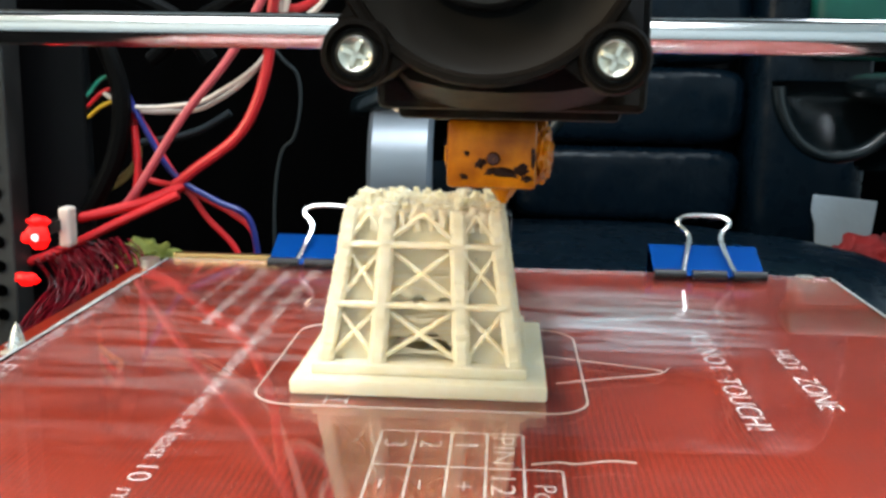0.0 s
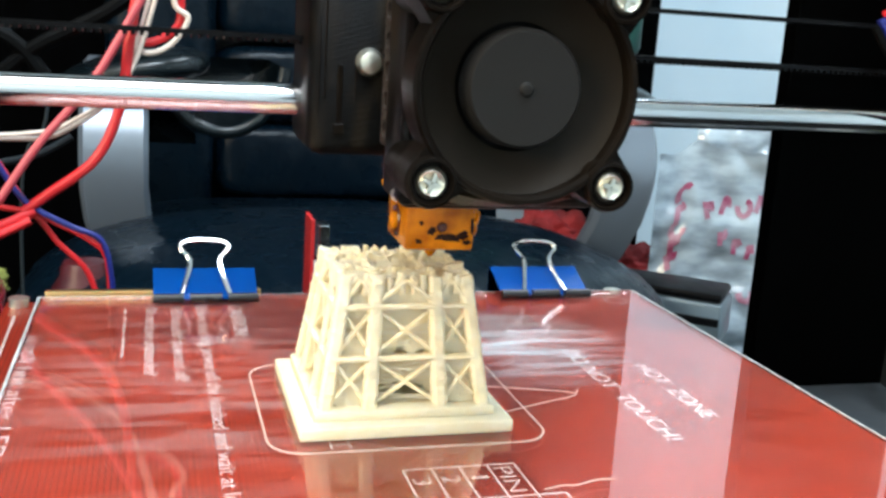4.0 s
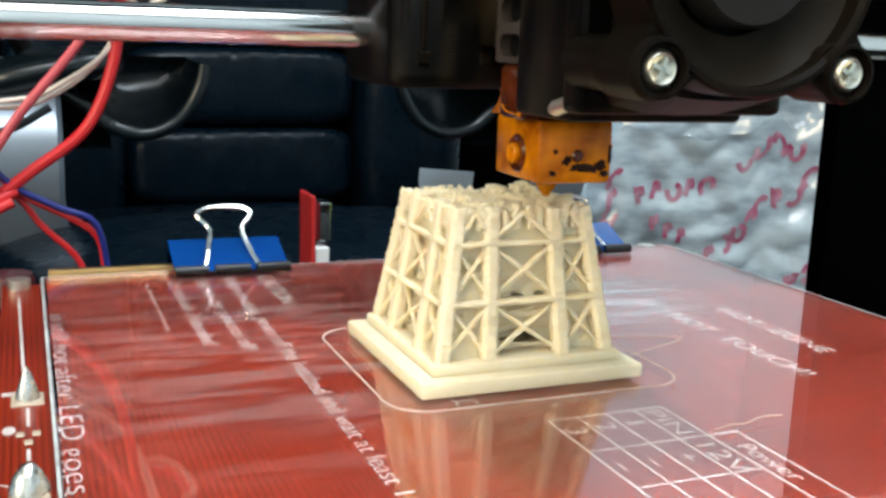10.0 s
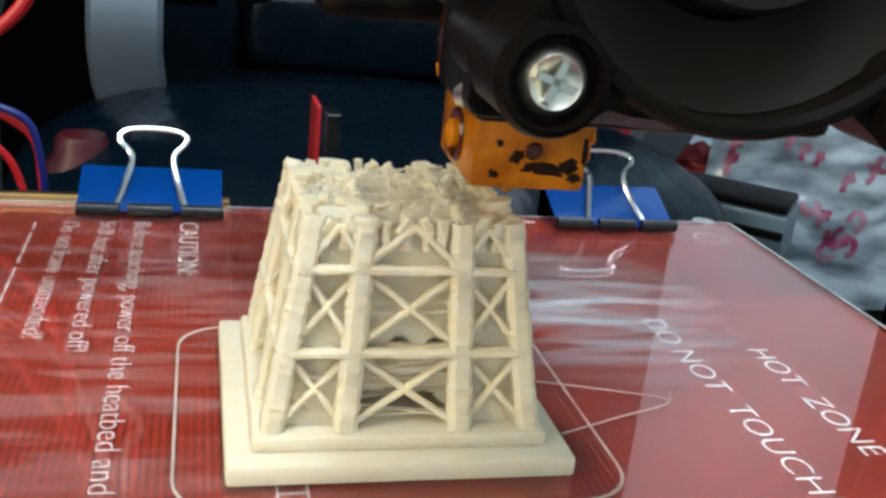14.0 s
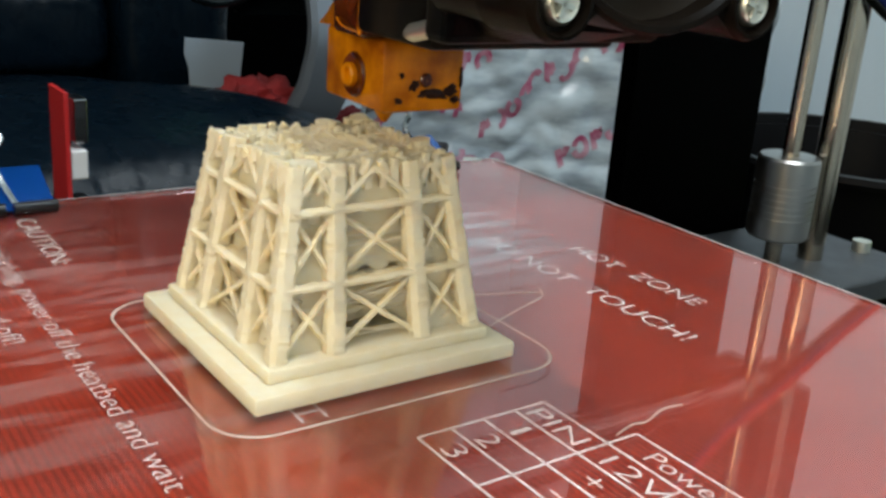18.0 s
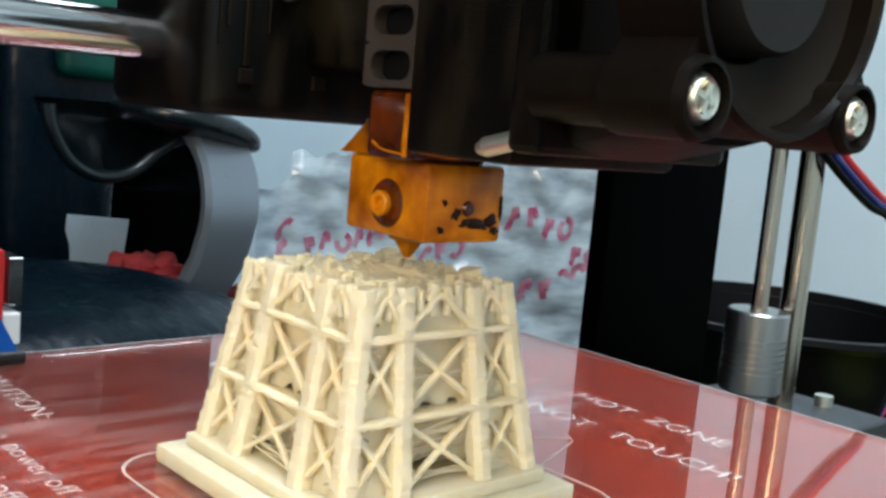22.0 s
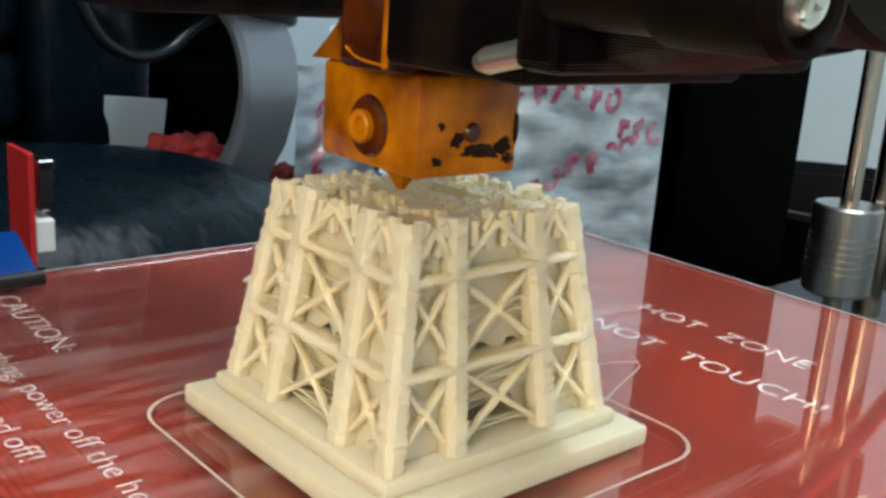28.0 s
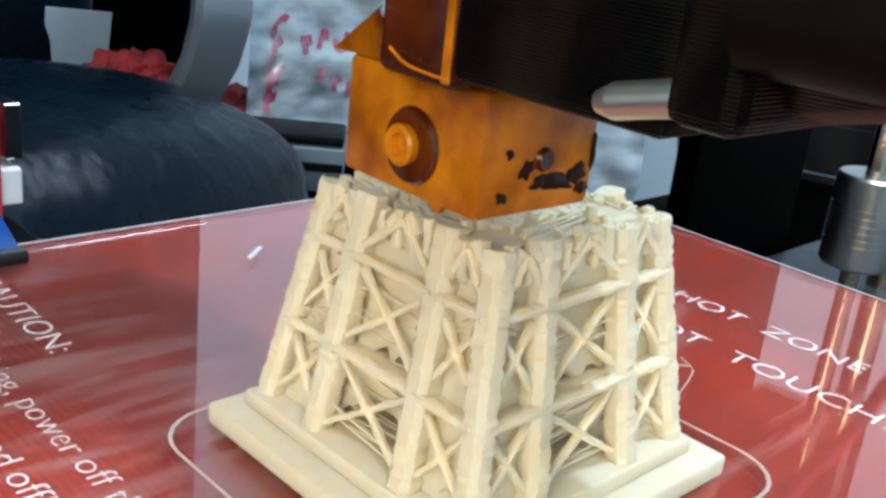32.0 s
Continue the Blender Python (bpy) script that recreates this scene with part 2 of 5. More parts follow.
M["leather"] = bumpy(rough_noise(material("black_leather", (0.0015, 0.0055, 0.0105), 0.4, 0.0, Specular_IOR_Level=0.15), 40, 0.22, 0.34), 9, 0.32, 0.022, 3.0, (2, 1, 1))
M["grey"] = rough_noise(material("grey_arm_plastic", (0.22, 0.25, 0.29), 0.3, 0.55, Specular_IOR_Level=0.6), 30, 0.24, 0.36)
M["silver"] = rough_noise(material("brushed_silver_case", (0.24, 0.29, 0.32), 0.35, 0.8), 40, 0.25, 0.4)
M["jar"] = rough_noise(mottle(material("dark_red_plastic", (0.22, 0.02, 0.03), 0.4), (0.03, 0.002, 0.004), (0.07, 0.005, 0.008), 30), 40, 0.3, 0.5)
M["perforated"] = rough_noise(mottle(material("dull_grey_steel", (0.10, 0.10, 0.10), 0.5, 0.4), (0.018, 0.018, 0.018), (0.045, 0.045, 0.043), 60), 120, 0.4, 0.6)
M["wall"] = bumpy(mottle(material("painted_wall", (0.66, 0.78, 0.84), 0.7), (0.63, 0.75, 0.82), (0.70, 0.80, 0.86), 3), 150, 0.2, 0.002)
M["desk"] = mottle(material("dark_desk", (0.006, 0.006, 0.006), 0.8, 0.0, Specular_IOR_Level=0.0), (0.003, 0.003, 0.003), (0.008, 0.008, 0.008), 8)
M["floor"] = mottle(material("grey_floor", (0.16, 0.15, 0.14), 0.6), (0.014, 0.013, 0.013), (0.028, 0.026, 0.025), 5)
M["tag"] = bumpy(material("white_label", (0.36, 0.44, 0.53), 0.6), 40, 0.4, 0.004)
M["redcloth"] = bumpy(mottle(material("red_cloth", (0.55, 0.02, 0.02), 0.8), (0.12, 0.005, 0.007), (0.26, 0.011, 0.012), 20), 60, 0.5, 0.01)
M["green"] = mottle(material("green_plastic", (0.0, 0.16, 0.11), 0.4), (0.0, 0.035, 0.028), (0.003, 0.09, 0.062), 12)
M["white"] = rough_noise(material("white_plastic", (0.75, 0.75, 0.75), 0.45), 60, 0.35, 0.55)
M["wire_red"] = rough_noise(material("red_insulation", (0.6, 0.015, 0.02), 0.35), 100, 0.3, 0.45)
M["wire_pink"] = material("faded_red_insulation", (0.55, 0.08, 0.1), 0.4)
M["wire_white"] = material("white_insulation", (0.7, 0.6, 0.52), 0.4)
M["wire_blue"] = material("blue_insulation", (0.010, 0.016, 0.16), 0.4)
M["wire_black"] = material("black_insulation", (0.002, 0.002, 0.002), 0.5, 0.0, Specular_IOR_Level=0.06)
M["wire_grey"] = material("grey_insulation", (0.016, 0.021, 0.024), 0.45, 0.0, Specular_IOR_Level=0.2)
M["wire_dark"] = rough_noise(mottle(material("dark_red_insulation", (0.2, 0.005, 0.01), 0.35, 0.0, Specular_IOR_Level=0.12), (0.03, 0.001, 0.003), (0.20, 0.004, 0.012), 200), 300, 0.15, 0.4)
M["wire_yellow"] = material("yellow_insulation", (0.7, 0.4, 0.02), 0.4)
M["wire_green"] = material("green_insulation", (0.02, 0.25, 0.16), 0.4)
# gold of the reflection on the back edge of the glass
M["brass"] = rough_noise(material("gold_glint", (0.75, 0.5, 0.2), 0.25, 1.0), 80, 0.18, 0.4)
M["tinned"] = rough_noise(material("tinned_copper_pad", (0.50, 0.40, 0.30), 0.5, 0.2), 500, 0.4, 0.6)
M["solder"] = rough_noise(material("solder", (0.72, 0.70, 0.66), 0.25, 1.0), 900, 0.15, 0.4)
M["led"] = material("red_led_glow", (0.25, 0.0, 0.0), 0.4)
M["led"].node_tree.nodes["Principled BSDF"].inputs["Emission Color"].default_value = (1, 0.004, 0.003, 1)
M["led"].node_tree.nodes["Principled BSDF"].inputs["Emission Strength"].default_value = 3.0
M["led_core"] = material("red_led_core", (0.8, 0.3, 0.3), 0.4)
M["led_core"].node_tree.nodes["Principled BSDF"].inputs["Emission Color"].default_value = (1, 0.30, 0.28, 1)
M["led_core"].node_tree.nodes["Principled BSDF"].inputs["Emission Strength"].default_value = 6.0
M["neck_tape"] = bumpy(mottle(material("dark_kapton", (0.12, 0.03, 0.005), 0.2, 0.0, Specular_IOR_Level=0.25, Coat_Weight=0.35), (0.018, 0.004, 0.002), (0.11, 0.020, 0.002), 120), 300, 0.4, 0.0006)
M["dark_metal"] = rough_noise(material("dark_anodised_metal", (0.045, 0.034, 0.028), 0.45, 0.3), 300, 0.35, 0.5)
M["grey_plate"] = rough_noise(material("dull_steel_plate", (0.06, 0.065, 0.07), 0.45, 0.5), 120, 0.4, 0.6)
M["wire_khaki"] = material("brown_insulation", (0.22, 0.15, 0.04), 0.4)
M["lime"] = rough_noise(material("lime_plastic", (0.50, 0.72, 0.03), 0.4), 80, 0.35, 0.5)
M["bracket"] = rough_noise(material("dark_moulding", (0.003, 0.006, 0.008), 0.3, 0.0, Specular_IOR_Level=0.5), 20, 0.2, 0.32)
M["darkwood"] = mottle(material("dark_furniture", (0.001, 0.001, 0.001), 0.6, 0.0, Specular_IOR_Level=0.01), (0.0004, 0.0004, 0.0004), (0.0010, 0.0010, 0.0013), 4, 4.0, (0.3, 0.7), (6, 6, 1))
M["rag"] = bumpy(mottle(material("yellow_green_cloth", (0.3, 0.28, 0.05), 0.8), (0.10, 0.11, 0.015), (0.28, 0.29, 0.05), 80), 200, 0.4, 0.003)
M["pcb_small"] = material("red_board", (0.5, 0.02, 0.02), 0.4)


# ---- helpers for shapes ----
def part(name, bm, mat, parent=None, label="", smooth=False):
    me = bpy.data.meshes.new(name)
    bmesh.ops.recalc_face_normals(bm, faces=bm.faces)
    bm.to_mesh(me)
    bm.free()
    me.materials.append(M[mat])
    if smooth:
        me.shade_smooth()
        me.set_sharp_from_angle(angle=radians(35))
    ob = new(name, me)
    if parent:
        ob.parent = parent
    if label:
        ob["label"] = label
    return ob


def thing(name, label, category, group="", kind="", m=None):
    ob = tagged(new(name), label, category, group, kind)
    if m:
        ob.matrix_world = m
    return ob


def box(bm, x0, x1, y0, y1, z0, z1, bevel=0.0, segments=2, m=None):
    made = bmesh.ops.create_cube(bm, size=1.0)["verts"]
    bmesh.ops.transform(bm, matrix=Matrix.LocRotScale(((x0 + x1) / 2, (y0 + y1) / 2, (z0 + z1) / 2), None, (x1 - x0, y1 - y0, z1 - z0)), verts=made)
    if bevel:
        edges = list({e for v in made for e in v.link_edges})
        got = bmesh.ops.bevel(bm, geom=edges, offset=bevel, segments=segments, affect="EDGES", profile=0.5)
        made = list({v for face in got["faces"] for v in face.verts} | {v for v in made if v.is_valid})
    if m:
        bmesh.ops.transform(bm, matrix=m, verts=made)
    return made


def cyl(bm, a, b, r, r2=None, n=24, caps=True):
    a, b = Vector(a), Vector(b)
    d = b - a
    made = bmesh.ops.create_cone(bm, cap_ends=caps, segments=n, radius1=r, radius2=r if r2 is None else r2, depth=d.length)["verts"]
    bmesh.ops.transform(bm, matrix=Matrix.Translation((a + b) / 2) @ d.to_track_quat("Z", "Y").to_matrix().to_4x4(), verts=made)
    return made


def lathe(bm, profile, n=32, m=None):
    """Rings (r, z) turned about z."""
    rings = []
    for r, z in profile:
        rings.append([bm.verts.new((r * math.cos(2 * math.pi * i / n), r * math.sin(2 * math.pi * i / n), z)) for i in range(n)])
    for a, b in zip(rings, rings[1:]):
        for i in range(n):
            bm.faces.new((a[i], a[(i + 1) % n], b[(i + 1) % n], b[i]))
    made = [v for ring in rings for v in ring]
    if m:
        bmesh.ops.transform(bm, matrix=m, verts=made)
    return made


def tube(bm, points, r, n=10, steps=6):
    """A round tube along a smooth line through points."""
    pts = [Vector(p) for p in points]
    line = []
    for i in range(len(pts) - 1):
        p0, p1, p2, p3 = pts[max(i - 1, 0)], pts[i], pts[i + 1], pts[min(i + 2, len(pts) - 1)]
        for s in range(steps):
            u = s / steps
            line.append(0.5 * (2 * p1 + (p2 - p0) * u + (2 * p0 - 5 * p1 + 4 * p2 - p3) * u * u + (3 * p1 - p0 - 3 * p2 + p3) * u ** 3))
    line.append(pts[-1])
    rings, side = [], None
    for i, p in enumerate(line):
        ahead = (line[min(i + 1, len(line) - 1)] - line[max(i - 1, 0)]).normalized()
        if side is None:
            side = ahead.orthogonal().normalized()
        side = (side - ahead * side.dot(ahead)).normalized()
        up = ahead.cross(side)
        rings.append([bm.verts.new(p + r * (math.cos(2 * math.pi * k / n) * side + math.sin(2 * math.pi * k / n) * up)) for k in range(n)])
    for a, b in zip(rings, rings[1:]):
        for k in range(n):
            bm.faces.new((a[k], a[(k + 1) % n], b[(k + 1) % n], b[k]))
    bm.faces.new(rings[0][::-1])
    bm.faces.new(rings[-1])


def beam(bm, a, b, w, h=None, out=(0, 0, 1)):
    """A square bar from a to b, w wide and h thick."""
    a, b = Vector(a), Vector(b)
    h = w if h is None else h
    ahead = (b - a).normalized()
    side = ahead.cross(Vector(out))
    if side.length < 1e-4:
        side = ahead.orthogonal()
    side.normalize()
    up = side.cross(ahead)
    ends = []
    for p in (a, b):
        ends.append([bm.verts.new(p + side * w / 2 * s + up * h / 2 * u) for s, u in ((-1, -1), (1, -1), (1, 1), (-1, 1))])
    for k in range(4):
        bm.faces.new((ends[0][k], ends[0][(k + 1) % 4], ends[1][(k + 1) % 4], ends[1][k]))
    bm.faces.new(ends[0][::-1])
    bm.faces.new(ends[1])


def outline(bm, pts, z0, z1):
    """A closed flat shape raised from z0 to z1."""
    low = [bm.verts.new((x, y, z0)) for x, y in pts]
    high = [bm.verts.new((x, y, z1)) for x, y in pts]
    n = len(pts)
    for i in range(n):
        bm.faces.new((low[i], low[(i + 1) % n], high[(i + 1) % n], high[i]))
    bm.faces.new(high)
    bm.faces.new(low[::-1])


def round_rect(x0, x1, y0, y1, r, n=6):
    pts = []
    for cx, cy, a0 in ((x1 - r, y1 - r, 0), (x0 + r, y1 - r, 90), (x0 + r, y0 + r, 180), (x1 - r, y0 + r, 270)):
        for i in range(n + 1):
            a = radians(a0 + 90 * i / n)
            pts.append((cx + r * math.cos(a), cy + r * math.sin(a)))
    return pts


def lettering(name, body, size, length, m, mat, parent):
    """Flat letters of that cap height, stretched to that length."""
    cu = bpy.data.curves.new(name, "FONT")
    cu.body, cu.size, cu.extrude, cu.offset = body, size / 0.73, 0.00003, -0.022 * size
    tmp = bpy.data.objects.new(name, cu)
    scene.collection.objects.link(tmp)
    bpy.context.view_layer.update()
    me = bpy.data.meshes.new_from_object(tmp.evaluated_get(bpy.context.evaluated_depsgraph_get()))
    bpy.data.objects.remove(tmp)
    xs = [v.co.x for v in me.vertices]
    me.transform(m @ Matrix.Diagonal((length / (max(xs) - min(xs)), 1, 1, 1)) @ Matrix.Translation((-min(xs), 0, 0)))
    me.materials.clear()
    me.materials.append(M[mat])
    ob = new(name, me)
    ob.parent = parent
    return ob



# ---- the room ----
def slab(name, x0, x1, y0, y1, z0, z1, mat, label, category):
    bm = bmesh.new()
    box(bm, x0, x1, y0, y1, z0, z1)
    ob = part(name, bm, mat)
    return tagged(ob, label, category, kind="structure")


slab("floor", -1.6, 1.5, -1.9, 1.7, -0.86, -0.80, "floor", "dark grey floor of the room", "floor")
slab("ceiling", -1.6, 1.5, -1.9, 1.7, 1.60, 1.66, "wall", "white painted ceiling", "ceiling")
slab("wall_north", -1.6, 1.5, 1.7, 1.8, -0.80, 1.60, "wall", "pale blue-grey painted wall behind the chair", "wall")
slab("wall_south", -1.6, 1.5, -2.0, -1.9, -0.80, 1.60, "wall", "pale blue-grey painted wall", "wall")
slab("wall_east", 1.5, 1.6, -1.9, 1.7, -0.80, 1.60, "wall", "pale blue-grey painted wall", "wall")
# the opening is added to hold the side light
bm = bmesh.new()
for y0, y1, z0, z1 in ((-1.9, -1.3, -0.80, 1.60), (-0.3, 1.7, -0.80, 1.60), (-1.3, -0.3, -0.80, 0.30), (-1.3, -0.3, 1.20, 1.60)):
    box(bm, -1.7, -1.6, y0, y1, z0, z1)
tagged(part("wall_west", bm, "wall"), "pale blue-grey painted wall, opened for the added side light", "wall", kind="structure")
# unseen frame and panes, added around the side light
window = thing("unseen_window", "unseen white framed window added for the side light", "window", kind="structure")
for name, y0, y1, z0, z1 in (("jamb", -1.3, -1.26, 0.30, 1.20), ("jamb", -0.34, -0.30, 0.30, 1.20), ("head_rail", -1.26, -0.34, 1.16, 1.20), ("sill_rail", -1.26, -0.34, 0.30, 0.34), ("mullion", -0.815, -0.785, 0.34, 1.16)):
    bm = bmesh.new()
    box(bm, -1.69, -1.64, y0, y1, z0, z1, 0.004)
    part(name, bm, "white", window)
for y0, y1 in ((-1.26, -0.815), (-0.785, -0.34)):
    bm = bmesh.new()
    box(bm, -1.672, -1.668, y0, y1, 0.34, 1.16)
    part("pane", bm, "glass", window).visible_shadow = False

desk = thing("desk", "dark desk that the printer stands on", "desk")
bm = bmesh.new()
box(bm, -0.55, 0.55, -0.35, 0.240, -0.115, -0.085, 0.004)
part("tabletop", bm, "desk", desk)
for x in (-0.5, 0.5):
    for y in (-0.3, 0.20):
        bm = bmesh.new()
        box(bm, x - 0.02, x + 0.02, y - 0.02, y + 0.02, -0.80, -0.115, 0.003)
        part("leg", bm, "desk", desk)


# ---- the heated bed and what rides on it ----
GX0, GX1, GY0, GY1 = -0.0864, 0.1112, -0.103, 0.0952
heatbed = thing("heatbed", "red circuit-board heatbed with white printed warnings", "heatbed")
bm = bmesh.new()
box(bm, -0.0966, 0.1118, -0.112, 0.1005, -0.0048, -0.0032, 0.0003, 1)
part("board", bm, "pcb", heatbed)
ZT = -0.00316


def bed_text(body, x, y0, y1, size, ink="silk"):
    lettering("lettering", body, size, y0 - y1, pose(x, y0, ZT, 0, 0, -90), ink, heatbed)


bed_text("HOT  ZONE", 0.0747, 0.0193, -0.0187, 0.0049, "silk_bold")
bed_text("DO NOT  TOUCH!", 0.0588, 0.0330, -0.0302, 0.0049, "silk_bold")
bed_text("CAUTION:", -0.0312, 0.0850, 0.0535, 0.0044, "silk_bold")
bed_text("Before touching, power off the heatbed and wait at least", -0.0408, 0.0845, -0.0530, 0.0038)
bed_text("10 m", -0.0408, -0.0560, -0.0690, 0.0038)
bed_text("Still hot after powered off!", -0.0482, 0.0845, 0.0195, 0.0038)
bed_text("Do not leave unattended!", -0.0556, 0.0835, 0.0245, 0.0038)
bed_text("is still hot after LED goes", -0.0858, 0.0580, -0.0417, 0.0040)


def bed_line(x0, y0, x1, y1, w=0.0004):
    bm = bmesh.new()
    beam(bm, (x0, y0, ZT), (x1, y1, ZT), w, 0.00006)
    part("printed_line", bm, "silk", heatbed)


for x in (-0.0046, 0.0014, 0.0074, 0.0134, 0.0194):
    bed_line(x, -0.0370, x, -0.0795)
for y in (-0.0370, -0.0515, -0.0660, -0.0795):
    bed_line(-0.0046, y, 0.0194, y)
for body, x, y, n in (("PIN", 0.0143, -0.0385, 0.0110), ("1", 0.0083, -0.0420, 0.0009), ("2", 0.0023, -0.0410, 0.003), ("3", -0.0037, -0.0410, 0.003),
                      ("12V", 0.0143, -0.0548, 0.0115), ("+", 0.0083, -0.0570, 0.003), ("-", 0.0023, -0.0570, 0.003), ("-", -0.0037, -0.0570, 0.003)):
    bed_text(body, x, y, y - n, 0.0040)
bed_line(0.0254, -0.0515, 0.0254, -0.0815)
bed_line(0.0194, -0.0515, 0.0254, -0.0515)
bed_text("Power", 0.0208, -0.0572, -0.0715, 0.0036)
bed_line(-0.0925, 0.0860, -0.0916, 0.0250, 0.0006)
# a further printed line that cannot be read
for k in range(7):
    y = 0.0825 - 0.0066 * k
    bed_line(-0.0612, y, -0.0612, y - (0.0056 if k % 3 else 0.0042), 0.0004)
bed_line(-0.0170, -0.0205, -0.0170, -0.0255)
bed_line(-0.0130, -0.0205, -0.0130, -0.0255)
bed_line(-0.0170, -0.0230, -0.0130, -0.0230)
for k in range(12):
    a, b = math.tau * k / 12, math.tau * (k + 1) / 12
    bed_line(0.1 + 0.004 * math.cos(a), 0.084 + 0.004 * math.sin(a), 0.1 + 0.004 * math.cos(b), 0.084 + 0.004 * math.sin(b))
# soldered parts on the bare margin
for y, r, label in ((0.0075, 0.0020, "pointed solder joint"), (-0.0345, 0.0028, "rounded solder blob")):
    bm = bmesh.new()
    box(bm, -0.0938, -0.0880, y - 0.004, y + 0.003, -0.0032, -0.0030, 0.0001, 1)
    part("solder_pad", bm, "tinned", heatbed)
    bm = bmesh.new()
    lathe(bm, [(0.0001, 0.0062 if r < 0.0025 else 0.0046), (r * 0.35, 0.0052 if r < 0.0025 else 0.0043), (r * 0.75, 0.0028), (r, 0.0012), (r * 1.1, 0.0)], 16, pose(-0.0909, y, -0.0030))
    part("solder_joint", bm, "solder", heatbed, label, True)
bed_line(-0.0909, 0.0025, -0.0909, -0.0070, 0.0006)
bed_line(-0.0909, -0.0175, -0.0909, -0.0225, 0.0006)
for x, y in ((-0.0922, -0.0110), (-0.0896, -0.0110), (-0.0909, -0.0148)):
    bm = bmesh.new()
    box(bm, x - 0.0007, x + 0.0007, y - 0.0010, y + 0.0010, -0.0032, -0.0028, 0.0002, 1)
    part("small_pad", bm, "tinned", heatbed)
bm = bmesh.new()
outline(bm, [(-0.0940 + 0.0011 * math.cos(math.tau * k / 16), -0.0085 + 0.0019 * math.sin(math.tau * k / 16)) for k in range(16)], -0.0032, -0.0030)
part("oval_pad", bm, "silk", heatbed)
for n, y in (("1", 0.0120), ("2", -0.0300)):
    bed_text(n, -0.0955, y, y - 0.002, 0.003)
bm = bmesh.new()
cyl(bm, (-0.0925, 0.0962, -0.0032), (-0.0925, 0.0962, -0.0005), 0.0030, n=20)
cyl(bm, (-0.0925, 0.0962, -0.03), (-0.0925, 0.0962, -0.0032), 0.0014, n=12)
part("corner_screw", bm, "chrome", heatbed, "steel corner screw", True)
bm = bmesh.new()
cyl(bm, (0.105, 0.0975, -0.0032), (0.105, 0.0975, -0.0005), 0.0030, n=20)
part("corner_screw", bm, "chrome", heatbed, "steel corner screw", True)
bm = bmesh.new()
box(bm, -0.085, 0.098, -0.100, 0.083, -0.016, -0.0125, 0.001)
part("carriage_plate", bm, "black", heatbed, "black plate under the board")

glass_plate = thing("glass_plate", "clear glass plate with glue smears on the red heatbed", "glass plate")
bm = bmesh.new()
box(bm, GX0, GX1, GY0, GY1, -0.0031, 0.0, 0.0006, 2)
g = part("pane", bm, "glass", glass_plate)
g.visible_shadow = False
# thin pale boxes carry the highlight line along the rim
for x0, x1, y0, y1 in ((GX0 - 0.0001, GX1 + 0.0001, GY1 + 0.0001, GY1 + 0.0006), (GX1 + 0.0001, GX1 + 0.0006, GY0, GY1), (GX0 - 0.0006, GX0 - 0.0001, GY0, GY1), (GX0 - 0.0001, GX1 + 0.0001, GY0 - 0.0006, GY0 - 0.0001)):
    bm = bmesh.new()
    box(bm, x0, x1, y0, y1, -0.0030, -0.0002)
    part("edge_highlight", bm, "edge_line", glass_plate, "pale edge of the glass with its highlight line built in")



def film_material(name, colour, scale, stretch, low, high, amount, soft):
    """A thin film: streaks of matt colour, clear between them, fading out towards the rim of its mesh."""
    m = material(name, colour, 0.7)
    t = m.node_tree
    n = node(m, "ShaderNodeTexNoise", Scale=scale, Detail=5.0, Distortion=0.6)
    link(m, coords(m, stretch, (0, 0, radians(-28))), n.inputs["Vector"])
    r = node(m, "ShaderNodeMapRange", From_Min=low, From_Max=high, To_Min=0.0, To_Max=amount)
    link(m, n.outputs["Fac"], r.inputs["Value"])
    value = r.outputs["Result"]
    if soft:
        c = t.nodes.new("ShaderNodeTexCoord")
        g = t.nodes.new("ShaderNodeTexGradient")
        g.gradient_type = "SPHERICAL"
        mp = node(m, "ShaderNodeMapping", Scale=soft[0])
        mp.inputs["Location"].default_value = soft[1]
        link(m, c.outputs["Object"], mp.inputs["Vector"])
        link(m, mp.outputs["Vector"], g.inputs["Vector"])
        k = node(m, "ShaderNodeMath")
        k.operation = "MULTIPLY"
        link(m, value, k.inputs[0])
        link(m, g.outputs["Fac"], k.inputs[1])
        value = k.outputs[0]
    clear = t.nodes.new("ShaderNodeBsdfTransparent")
    mix = t.nodes.new("ShaderNodeMixShader")
    link(m, value, mix.inputs["Fac"])
    link(m, clear.outputs[0], mix.inputs[1])
    link(m, t.nodes["Principled BSDF"].outputs[0], mix.inputs[2])
    link(m, mix.outputs[0], t.nodes["Material Output"].inputs["Surface"])
    return m


M["haze"] = film_material("thin_pale_haze", (0.70, 0.66, 0.66), 30.0, (1, 4, 1), 0.30, 0.75, 0.012, None)
M["smear"] = film_material("dried_glue_smear", (0.72, 0.80, 0.82), 26.0, (1, 7, 1), 0.36, 0.66, 0.45, ((26, 26, 1), (-1.15, -1.0, 0)))
M["smear_b"] = film_material("dried_glue_smear_b", (0.74, 0.72, 0.70), 30.0, (1, 6, 1), 0.45, 0.72, 0.13, ((16, 12, 1), (0.65, -0.25, 0)))
# a faint matt film across the whole pane
bm = bmesh.new()
outline(bm, round_rect(GX0 + 0.001, GX1 - 0.001, GY0 + 0.001, GY1 - 0.001, 0.002), 0.00004, 0.00005)
h = part("pane_haze", bm, "haze", glass_plate, "faint pale haze over the pane")
h.visible_shadow = False
